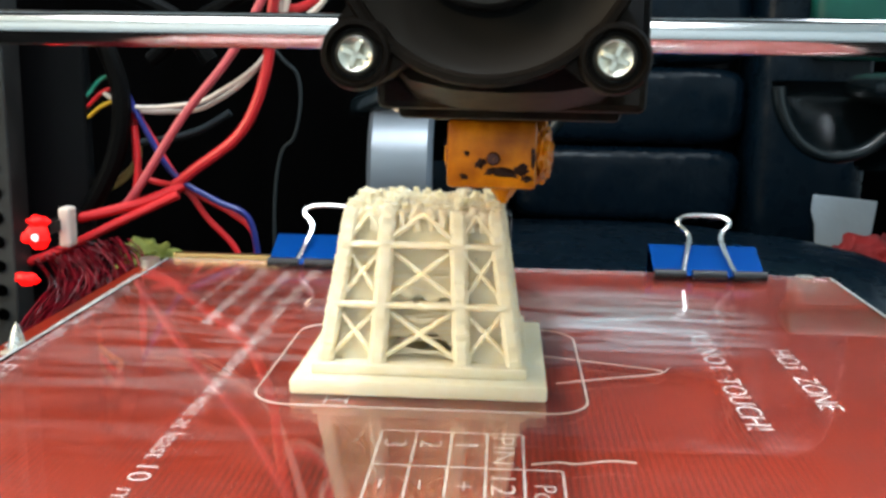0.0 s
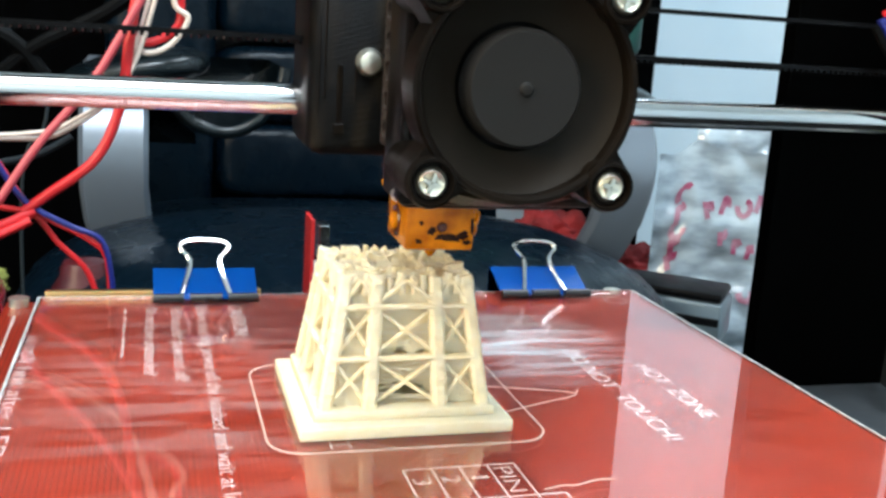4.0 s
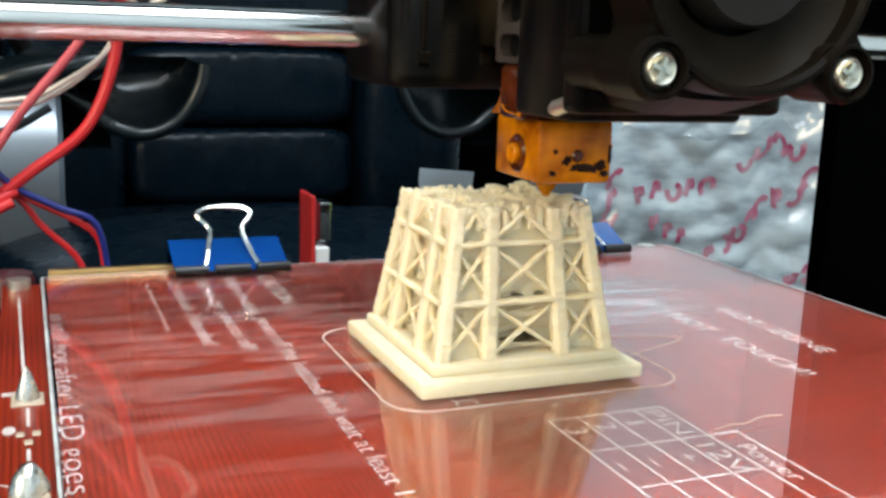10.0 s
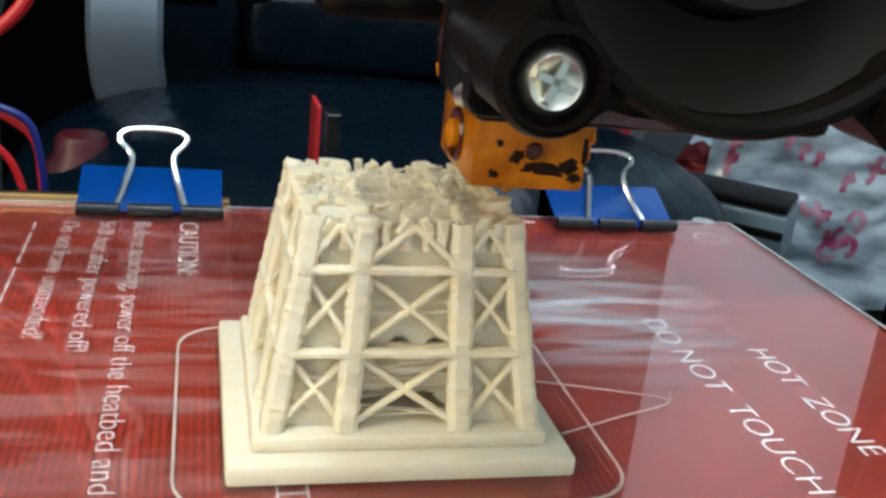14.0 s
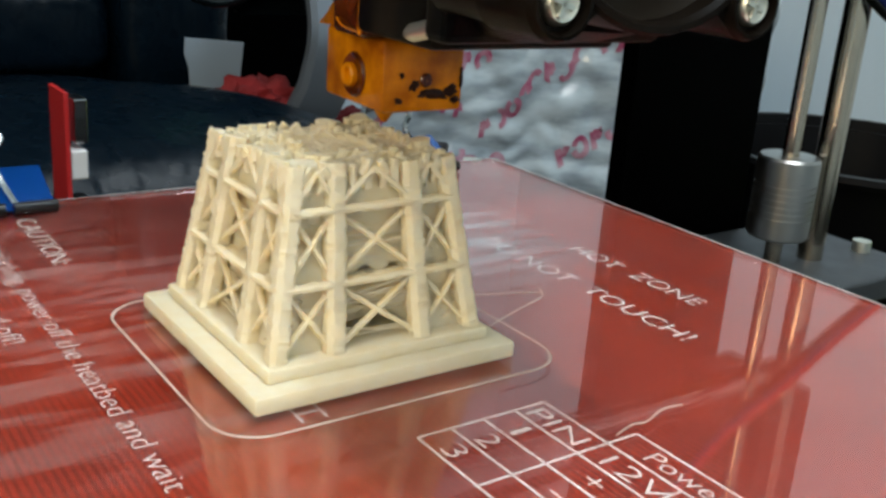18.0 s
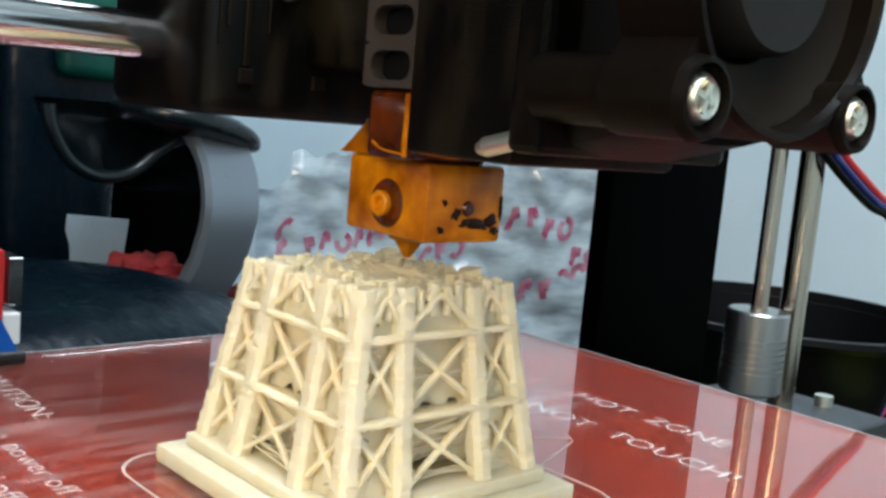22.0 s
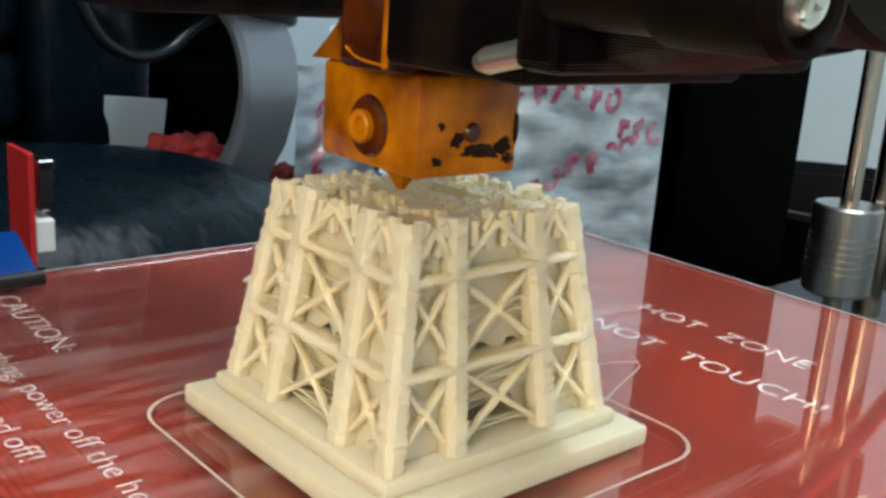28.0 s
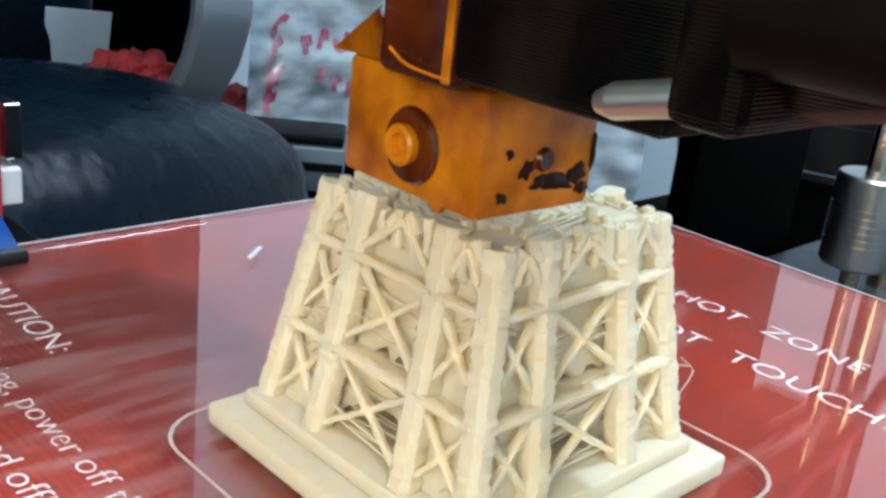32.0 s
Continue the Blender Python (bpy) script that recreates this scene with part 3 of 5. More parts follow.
for name, x0, x1, y0, y1 in (("smear", 0.005, 0.090, 0.002, 0.078), ("smear_b", -0.086, 0.004, -0.070, 0.088)):
    bm = bmesh.new()
    outline(bm, round_rect(x0, x1, y0, y1, 0.004), 0.00008, 0.00009)
    h = part("glue_smear", bm, name, glass_plate, "whitish streaks of dried glue")
    h.visible_shadow = False

bm = bmesh.new()
beam(bm, (0.0130, 0.0700, 0.0002), (0.0180, 0.0740, 0.0002), 0.0009, 0.0003)
part("plastic_fleck", bm, "white", glass_plate, "stray fleck of white plastic")

skirt = thing("skirt_line", "thin rounded outline of extruded cream plastic on the glass", "print skirt")
bm = bmesh.new()
loop = round_rect(-0.0306, 0.0318, -0.0294, 0.0266, 0.0078)
outer = [bm.verts.new((x, y, 0.00003)) for x, y in loop]
inner = [bm.verts.new((x * 0.986, y * 0.983, 0.00003)) for x, y in loop]
tops = [bm.verts.new((x * 0.993, y * 0.9915, 0.0002)) for x, y in loop]
for i in range(len(loop)):
    j = (i + 1) % len(loop)
    bm.faces.new((outer[i], outer[j], tops[j], tops[i]))
    bm.faces.new((tops[i], tops[j], inner[j], inner[i]))
part("bead", bm, "skirt", skirt, smooth=True)
for pts in ([(0.0235, 0.0060), (0.0360, 0.0025), (0.0485, -0.0023), (0.0370, -0.0075), (0.0262, -0.0120)], [(0.0485, -0.0023), (0.0498, 0.0005)], [(0.0205, -0.0520), (0.0250, -0.0508), (0.0275, -0.0512), (0.0330, -0.0494), (0.0370, -0.0498)]):
    bm = bmesh.new()
    tube(bm, [(x, y, 0.0001) for x, y in pts], 0.00013, 6, 4)
    part("strand", bm, "skirt", skirt)


# ---- the printed lattice tower ----
tower = thing("lattice_tower", "half-printed cream plastic lattice tower on a stepped square base", "3d print")
bm = bmesh.new()
box(bm, -0.0238, 0.0240, -0.0236, 0.0232, 0.0, 0.0030, 0.0006)
part("base_slab", bm, "pla", tower, smooth=True)
bm = bmesh.new()
box(bm, -0.0203, 0.0203, -0.0203, 0.0203, 0.0030, 0.0052, 0.0005)
part("plinth", bm, "pla", tower, smooth=True)
Z0, Z1 = 0.0050, 0.0342
rng = random.Random(7)


def at(u, v, z):
    """A place in the tower: u, v from -2 to 2 name the column lines."""
    k = (z - Z0) / (Z1 - Z0)
    line = {-2: -(0.0179 - 0.0046 * k), -1: -(0.0080 - 0.0015 * k), 1: 0.0080 - 0.0015 * k, 2: 0.0179 - 0.0046 * k}
    return Vector((line[u], line[v], z))


LEVELS = (0.0050, 0.0160, 0.0272, 0.0342)
SIDES = (-2, -1, 1, 2)


def rough_bar(bm, a, b, w, h, out, steps=7, jitter=0.00009):
    """A printed strut: a bar from a to b with an uneven skin."""
    a, b = Vector(a), Vector(b)
    ahead = (b - a).normalized()
    side = ahead.cross(Vector(out)).normalized()
    up = side.cross(ahead)
    rings = []
    for s in range(steps + 1):
        c = a.lerp(b, s / steps)
        rings.append([bm.verts.new(c + side * (w / 2 * p + rng.uniform(-jitter, jitter)) + up * (h / 2 * q + rng.uniform(-jitter, jitter)))
                      for p, q in ((-1, -0.55), (-0.55, -1), (0.55, -1), (1, -0.55), (1, 0.55), (0.55, 1), (-0.55, 1), (-1, 0.55))])
    for p, q in zip(rings, rings[1:]):
        for k in range(8):
            bm.faces.new((p[k], p[(k + 1) % 8], q[(k + 1) % 8], q[k]))
    bm.faces.new(rings[0][::-1])
    bm.faces.new(rings[-1])


for u in SIDES:
    for v in SIDES:
        edge = abs(u) == 2 or abs(v) == 2
        top = Z1 + rng.uniform(-0.0008, 0.0007)
        w = 0.0031 if abs(u) == 2 and abs(v) == 2 else 0.0033
        bm = bmesh.new()
        rough_bar(bm, at(u, v, Z0 - 0.0003), at(u, v, top), w, w, (0, 1, 0), 60, 0.00016)
        part("column", bm, "pla", tower, smooth=True)

for k in range(3):
    low, high = LEVELS[k], LEVELS[k + 1]
    for w, outward in ((-2, -1), (-1, 1), (1, -1), (2, 1)):
        for a, b in ((-2, -1), (-1, 1), (1, 2)):
            for face in range(2):
                p, q = ((a, w), (b, w)) if face == 0 else ((w, a), (w, b))
                o = Vector((0, outward, 0)) if face == 0 else Vector((outward, 0, 0))
                step = o * (0.0007 if abs(w) == 2 else 0.0)
                bm = bmesh.new()
                if k < 2:
                    rough_bar(bm, at(*p, low + 0.0003) + step * 0.2, at(*q, high - 0.0003) + step * 0.2, 0.0008, 0.0010, o, 14, 0.00013)
                    rough_bar(bm, at(*q, low + 0.0003) + step * 0.2, at(*p, high - 0.0003) + step * 0.2, 0.0008, 0.0010, o, 14, 0.00013)
                else:
                    peak = (at(*p, Z1 - 0.0012) + at(*q, Z1 - 0.0012)) / 2 + step
                    rough_bar(bm, at(*p, low + 0.0003) + step, peak, 0.0009, 0.0011, o, 10, 0.00013)
                    rough_bar(bm, at(*q, low + 0.0003) + step, peak, 0.0009, 0.0011, o, 10, 0.00013)
                    c = (at(*p, Z1) - at(*q, Z1)).normalized() * 0.0022
                    rough_bar(bm, peak + c - Vector((0, 0, 0.0010)), peak + c * 0.4 + Vector((0, 0, rng.uniform(0.0004, 0.0014))), 0.0013, 0.0012, o, 4)
                    rough_bar(bm, peak - c - Vector((0, 0, 0.0010)), peak - c * 0.4 + Vector((0, 0, rng.uniform(0.0004, 0.0014))), 0.0013, 0.0012, o, 4)
                part("cross_brace", bm, "pla", tower, smooth=True)
                if k > 0:
                    bm = bmesh.new()
                    rough_bar(bm, at(*p, low) + step * 1.25, at(*q, low) + step * 1.25, 0.0011, 0.0016, o, 14, 0.00014)
                    part("cross_beam", bm, "pla", tower, smooth=True)

# the four legs are filled inside with a sparse web
for su in (-1, 1):
    for sv in (-1, 1):
        bm = bmesh.new()
        rings = []
        for s in range(13):
            z = Z0 + (Z1 - 0.0008 - Z0) * s / 12
            a, b = at(su, sv, z), at(2 * su, 2 * sv, z)
            i = 0.0007
            xs, ys = (a.x + i * su, b.x - 0.0011 * su), (a.y + i * sv, b.y - 0.0011 * sv)
            rings.append([bm.verts.new((x + rng.uniform(-0.0002, 0.0002), y + rng.uniform(-0.0002, 0.0002), z)) for x, y in ((xs[0], ys[0]), (xs[1], ys[0]), (xs[1], ys[1]), (xs[0], ys[1]))])
        for a, b in zip(rings, rings[1:]):
            for k in range(4):
                bm.faces.new((a[k], a[(k + 1) % 4], b[(k + 1) % 4], b[k]))
        bm.faces.new(rings[0][::-1])
        bm.faces.new(rings[-1])
        part("leg_web", bm, "pla", tower)

# thin half-closed skins behind the struts, with a ragged upper rim
def skin_wall(p, q, inset, z0, z1, hang=0.0):
    bm = bmesh.new()
    nu, nv = 12, 8
    rims = []
    for side in (-1, 1):
        grid = []
        for i in range(nu + 1):
            ragged = rng.uniform(-0.0012, 0.0008) if not hang else 0.0
            foot = z0 + hang * (4 * (i / nu) * (1 - i / nu)) + (rng.uniform(-0.0011, 0.0011) if hang else 0.0)
            row = []
            for j in range(nv + 1):
                z = foot + (z1 + ragged - foot) * j / nv
                c = at(*p, z).lerp(at(*q, z), i / nu) + inset + (inset.normalized() if inset.length else Vector((0, 0, 0))) * 0.00018 * side
                row.append(bm.verts.new(c + Vector((rng.uniform(-1, 1), rng.uniform(-1, 1), 0)) * 0.00005))
            grid.append(row)
        for i in range(nu):
            for j in range(nv):
                bm.faces.new((grid[i][j], grid[i + 1][j], grid[i + 1][j + 1], grid[i][j + 1]))
        rims.append([row[-1] for row in grid])
    for i in range(nu):
        bm.faces.new((rims[0][i], rims[0][i + 1], rims[1][i + 1], rims[1][i]))
    part("skin_wall", bm, "pla", tower, smooth=True)


for w in (-1, 1):
    for axis in (0, 1):
        p, q = ((-1, w), (1, w)) if axis == 0 else ((w, -1), (w, 1))
        o = Vector((0, -w, 0)) if axis == 0 else Vector((-w, 0, 0))
        skin_wall(p, q, o * 0.0004, 0.0062, Z1 - 0.0004, 0.0050)
for w in (-2, 2):
    for a, b in ((-2, -1), (-1, 1), (1, 2)):
        for axis in (0, 1):
            p, q = ((a, w), (b, w)) if axis == 0 else ((w, a), (w, b))
            o = Vector((0, -w, 0)) if axis == 0 else Vector((-w, 0, 0))
            skin_wall(p, q, o * 0.0004, 0.0272, Z1 - 0.0016)

# drooping skins that close the upper half of the open bays
for w in (-2, 2):
    for axis in (0, 1):
        p, q = ((-1, w), (1, w)) if axis == 0 else ((w, -1), (w, 1))
        o = Vector((0, -w, 0)) if axis == 0 else Vector((-w, 0, 0))
        skin_wall(p, q, o * 0.0011, 0.0162, 0.0272, 0.0006)
        skin_wall(p, q, o * 0.0014, 0.0066, 0.0160, 0.0040)
        for a, b in ((-2, -1), (1, 2)):
            p, q = ((a, w), (b, w)) if axis == 0 else ((w, a), (w, b))
            skin_wall(p, q, o * 0.0007, 0.0175, 0.0272, 0.0020)
            skin_wall(p, q, o * 0.0007, 0.0070, 0.0160, 0.0030)

# narrow floors behind each level of beams
for k in (1, 2):
    z = LEVELS[k]
    for w in (-2, 2):
        for a, b in ((-2, -1), (-1, 1), (1, 2)):
            for face in range(2):
                p, q = ((a, w), (b, w)) if face == 0 else ((w, a), (w, b))
                o = Vector((0, -math.copysign(1, w), 0)) if face == 0 else Vector((-math.copysign(1, w), 0, 0))
                bm = bmesh.new()
                rough_bar(bm, at(*p, z - 0.0003) + o * 0.0018, at(*q, z - 0.0003) + o * 0.0018, 0.0034, 0.0007, (0, 0, 1), 8, 0.00016)
                part("level_floor", bm, "pla", tower, smooth=True)

# ragged stubs of the next struts along the upper rim
for w in SIDES:
    for a, b in ((-2, -1), (-1, 1), (1, 2)):
        for face in range(2):
            p, q = ((a, w), (b, w)) if face == 0 else ((w, a), (w, b))
            for f in ((0.34, 0.66) if b - a == 1 else (0.2, 0.4, 0.6, 0.8)):
                c = at(*p, Z1 - 0.0045).lerp(at(*q, Z1 - 0.0045), f + rng.uniform(-0.04, 0.04))
                bm = bmesh.new()
                rough_bar(bm, c, c + Vector((rng.uniform(-0.0004, 0.0004), rng.uniform(-0.0004, 0.0004), 0.0045 + rng.uniform(-0.0008, 0.0006))), rng.uniform(0.0010, 0.0016), rng.uniform(0.0009, 0.0014), (0, 1, 0), 5, 0.00014)
                part("rim_stub", bm, "pla", tower, smooth=True)


def strings(count, z0, z1, reach, label):
    """Fine drawn strings crossing the tower at random, between those heights."""
    bm = bmesh.new()
    for k in range(count):
        z = rng.uniform(z0, z1)
        e = at(2, 2, z).x - 0.0006
        d = rng.uniform(-e, e)
        c = rng.uniform(-e, e)
        half = rng.uniform(0.3, 1.0) * reach
        lo, hi = max(-e, c - half), min(e, c + half)
        a, b = (lo, d), (hi, d + rng.uniform(-0.0014, 0.0014))
        if rng.random() < 0.5:
            a, b = a[::-1], b[::-1]
        w = rng.uniform(0.00010, 0.00021)
        mid = ((a[0] + b[0]) / 2, (a[1] + b[1]) / 2, z - rng.uniform(0.0, 0.0010))
        beam(bm, (*a, z), mid, w)
        beam(bm, mid, (*b, z + rng.uniform(-0.0012, 0.0012)), w)
    part("stringing", bm, "pla_string", tower, label)


def bay_strings(count):
    """Strings close behind the open bays of the four faces."""
    bm = bmesh.new()
    for k in range(count):
        z = rng.uniform(0.0056, 0.0335)
        e, f = at(2, 2, z).x, at(1, 1, z).x
        lo, hi = rng.choice(((-e, -f), (-f, f), (-f, f), (f, e)))
        deep = rng.choice((-1, 1)) * (e - rng.uniform(0.0004, 0.0050))
        rise = rng.uniform(-0.0030, 0.0030)
        a, b = (lo, deep, z), (hi, deep + rng.uniform(-0.0008, 0.0008), min(0.0340, z + rise))
        if rng.random() < 0.5:
            a, b = (a[1], a[0], a[2]), (b[1], b[0], b[2])
        beam(bm, a, b, rng.uniform(0.00010, 0.00024))
    part("stringing", bm, "pla_string", tower, "fine strings of plastic across the open bays")


strings(500, 0.0320, 0.0330, 0.006, "matted strings of plastic across the open top")
bay_strings(620)
# a fused mat of strings closes the top
bm = bmesh.new()
half, n = 0.0128, 48
grid = []
for i in range(n + 1):
    row = []
    for j in range(n + 1):
        x, y = -half + 2 * half * i / n, -half + 2 * half * j / n
        z = 0.0322 + 0.0003 * noise.noise(Vector((x * 420, y * 420, 1.0))) + 0.0003 * noise.noise(Vector((x * 1300, y * 1300, 4.0)))
        row.append(bm.verts.new((x, y, z)))
    grid.append(row)
for p, q in zip(grid, grid[1:]):
    for k in range(n):
        bm.faces.new((p[k], p[k + 1], q[k + 1], q[k]))
bmesh.ops.solidify(bm, geom=bm.faces[:], thickness=0.0006)
part("top_mat", bm, "pla_string", tower, "matted cream plastic across the top", True)
# the ragged last layer
for k in range(40):
    u, v = rng.choice(SIDES), rng.choice(SIDES)
    c = at(u, v, Z1 - 0.0006) + Vector((rng.uniform(-0.0012, 0.0012), rng.uniform(-0.0012, 0.0012), 0))
    bm = bmesh.new()
    bmesh.ops.create_icosphere(bm, subdivisions=1, radius=1.0)
    r = rng.uniform(0.0003, 0.0006)
    for w in bm.verts:
        w.co = c + Vector((w.co.x * r * rng.uniform(0.7, 1.3), w.co.y * r * rng.uniform(0.7, 1.3), w.co.z * r * rng.uniform(0.8, 1.6)))
    part("stray_bead", bm, "pla", tower, smooth=True)


# ---- binder clips on the back edge of the glass ----
def binder_clip():
    ob = thing("binder_clip", "blue binder clip with folded wire handles gripping the glass edge", "binder clip", "clips on the glass")
    half, back = 0.0157, 0.0138
    # the spring body: a triangular fold, seen from the side
    prof = [(0.0, 0.0012), (0.0015, 0.0022), (back, 0.0076), (back + 0.0014, 0.0066), (back + 0.0014, -0.0128), (back, -0.0138), (0.0015, -0.0062), (0.0, -0.0052)]
    bm = bmesh.new()
    left = [bm.verts.new((-half, y, z)) for y, z in prof]
    right = [bm.verts.new((half, y, z)) for y, z in prof]
    for i in range(len(prof) - 1):
        bm.faces.new((left[i], left[i + 1], right[i + 1], right[i]))
    bmesh.ops.solidify(bm, geom=bm.faces[:], thickness=0.0005)
    part("spring_body", bm, "blue", ob, "blue enamelled steel body", True)
    for x0, x1 in ((-half, -half + 0.0090), (-0.0048, 0.0048), (half - 0.0090, half + 0.0003)):
        bm = bmesh.new()
        cyl(bm, (x0, -0.0002, 0.0016), (x1, -0.0002, 0.0016), 0.0015, n=14)
        part("rolled_lip", bm, "blackmetal", ob, "black rolled lip", True)
    bm = bmesh.new()
    tube(bm, [(-0.0076, 0.0002, 0.0018), (-0.0058, 0.0060, 0.0060), (-0.0046, 0.0110, 0.0108), (-0.0070, 0.0130, 0.0136), (-0.0074, 0.0142, 0.0150), (-0.0050, 0.0154, 0.0160), (0.0, 0.0158, 0.0163),
              (0.0050, 0.0154, 0.0160), (0.0074, 0.0142, 0.0150), (0.0070, 0.0130, 0.0136), (0.0046, 0.0110, 0.0108), (0.0058, 0.0060, 0.0060), (0.0076, 0.0002, 0.0018)], 0.00075, 8, 5)
    part("wire_handle", bm, "steel", ob, "bent steel wire handle", True)
    return ob


clip_a = binder_clip()
clip_b = binder_clip()

# the gold reflection on the glass edge, built as a coloured strip
strip = thing("edge_glint", "gold glint along the back edge of the glass, built as a strip", "edge strip")
bm = bmesh.new()
box(bm, -0.0850, -0.0200, 0.0958, 0.0984, -0.0031, 0.0014, 0.0004)
part("strip", bm, "brass", strip)


# ---- the print head ----
print_head = thing("print_head", "black print head with a kapton-wrapped heater block and a round fan", "print head")
bm = bmesh.new()
box(bm, 0.0, 0.0154, 0.0, 0.0196, -0.0004, 0.0113, 0.0008, 2)
block = part("heater_block", bm, "kapton", print_head, "heater block wrapped in amber kapton tape", True)
bm = bmesh.new()
lathe(bm, [(0.0001, -0.0050), (0.0006, -0.0050), (0.0026, -0.0022), (0.0034, -0.0020), (0.0034, 0.0002)], 6, pose(0.0095, 0.0150, 0))
part("nozzle", bm, "kapton", print_head, "burnt brass nozzle")
# wrapped cartridge seen through the tape on the side
bm = bmesh.new()
lathe(bm, [(0.0037, 0.0000), (0.0034, 0.0004), (0.0030, 0.0003), (0.0023, -0.0001), (0.0001, -0.0002)], 28, pose(-0.0002, 0.0090, 0.0045, 0, -90, 0))
part("cartridge_hole", bm, "neck_tape", print_head, "dark round hole under the tape", True)
bm = bmesh.new()
lathe(bm, [(0.0020, -0.0003), (0.0020, 0.0006), (0.0017, 0.0009), (0.0011, 0.0007), (0.0009, -0.0001), (0.0001, -0.0001)], 24, pose(-0.0002, 0.0102, 0.0043, 0, -90, 0))
part("cartridge_end", bm, "kapton", print_head, "round heater end under the tape", True)
bm = bmesh.new()
lathe(bm, [(0.0001, 0.0004), (0.0009, 0.0004), (0.0012, 0.0)], 18, pose(0.0080, -0.0001, 0.0048, 90, 0, 0))
part("grub_screw", bm, "neck_tape", print_head, "dull screw head under the tape", True)
for x, z, w, h, a in ((0.0058, 0.0040, 0.0016, 0.0010, -35), (0.0100, 0.0024, 0.0036, 0.0010, 10), (0.0075, 0.0026, 0.0018, 0.0007, -30), (0.0128, 0.0030, 0.0022, 0.0012, -12), (0.0148, 0.0050, 0.0006, 0.0022, 0), (0.0034, 0.0056, 0.0007, 0.0006, 0), (0.0030, 0.0016, 0.0012, 0.0006, 30), (0.0138, 0.0015, 0.0014, 0.0007, 0)):
    bm = bmesh.new()
    bmesh.ops.create_icosphere(bm, subdivisions=3, radius=1.0)
    turn = pose(x, 0, z, 0, a, 0)
    for v in bm.verts:
        k = 1 + 0.7 * noise.noise(v.co * 1.9 + Vector((x * 900, z * 700, 0)))
        v.co = turn @ Vector((v.co.x * w * 0.62 * k, v.co.y * 0.0003, v.co.z * h * 0.75 * k))
    part("scorch_mark", bm, "burnt", print_head, "blackened plastic crust", True)
# loose crumpled tape bulging from the sides of the block
for cx, cy, cz, sx, sy, sz in ((0.0158, 0.0105, 0.0052, 0.0026, 0.0075, 0.0056), (0.0156, 0.0175, 0.0085, 0.0020, 0.0022, 0.0030)):
    bm = bmesh.new()
    bmesh.ops.create_icosphere(bm, subdivisions=4, radius=1.0)
    for v in bm.verts:
        p = v.co.copy()
        fold = 1 + 0.35 * abs(noise.noise(p * 2.2 + Vector((cx * 700, 0, 0)))) - 0.25 * abs(noise.noise(p * 5.0))
        v.co = Vector((cx + sx * p.x * fold, cy + sy * p.y * fold, cz + sz * p.z * fold))
    part("crumpled_tape", bm, "kapton", print_head, "crumpled loose amber tape")
# the heat break wrapped in tape, and the slotted heat sink
bm = bmesh.new()
box(bm, -0.0036, 0.0120, 0.0005, 0.0112, 0.0112, 0.0212, 0.0012, 3)
part("wrapped_neck", bm, "neck_tape", print_head, "neck wrapped in dark amber tape", True)
def tape_sheet(name, rows, label, mat="kapton"):
    """A thin loose sheet of tape through rows of points."""
    bm = bmesh.new()
    grid = [[bm.verts.new(p) for p in row] for row in rows]
    for a, b in zip(grid, grid[1:]):
        for k in range(len(a) - 1):
            bm.faces.new((a[k], a[k + 1], b[k + 1], b[k]))
    bmesh.ops.solidify(bm, geom=bm.faces[:], thickness=0.00015)
    part(name, bm, mat, print_head, label, True)


tape_sheet("tape_flap", [[(-0.0003, 0.0218, 0.0112), (-0.0004, 0.0170, 0.0114), (-0.0003, 0.0120, 0.0114)],
                         [(-0.0002, 0.0190, 0.0134), (-0.0008, 0.0150, 0.0140), (-0.0010, 0.0116, 0.0136)],
                         [(-0.0006, 0.0150, 0.0160), (-0.0020, 0.0126, 0.0168), (-0.0036, 0.0112, 0.0166)]], "loose flap of amber tape")
for a, b, c in (((-0.0030, 0.0003, 0.0128), (0.0040, -0.0004, 0.0122), (0.0110, 0.0003, 0.0130)), ((-0.0038, 0.0090, 0.0136), (-0.0041, 0.0060, 0.0126), (-0.0038, 0.0010, 0.0122))):
    bm = bmesh.new()
    tube(bm, [a, b, c], 0.00016, 6, 6)
    part("tape_crease", bm, "kapton", print_head, "glossy crease of amber tape", True)
bm = bmesh.new()
box(bm, -0.00385, -0.0034, 0.0012, 0.0022, 0.0118, 0.0208, 0.0002)
part("tape_edge", bm, "kapton", print_head, "bright edge of the tape")
# black box put in for the dark inside the slots
bm = bmesh.new()
box(bm, -0.0020, 0.0200, 0.0010, 0.0108, 0.0212, 0.0640)
part("slot_dark", bm, "black", print_head)
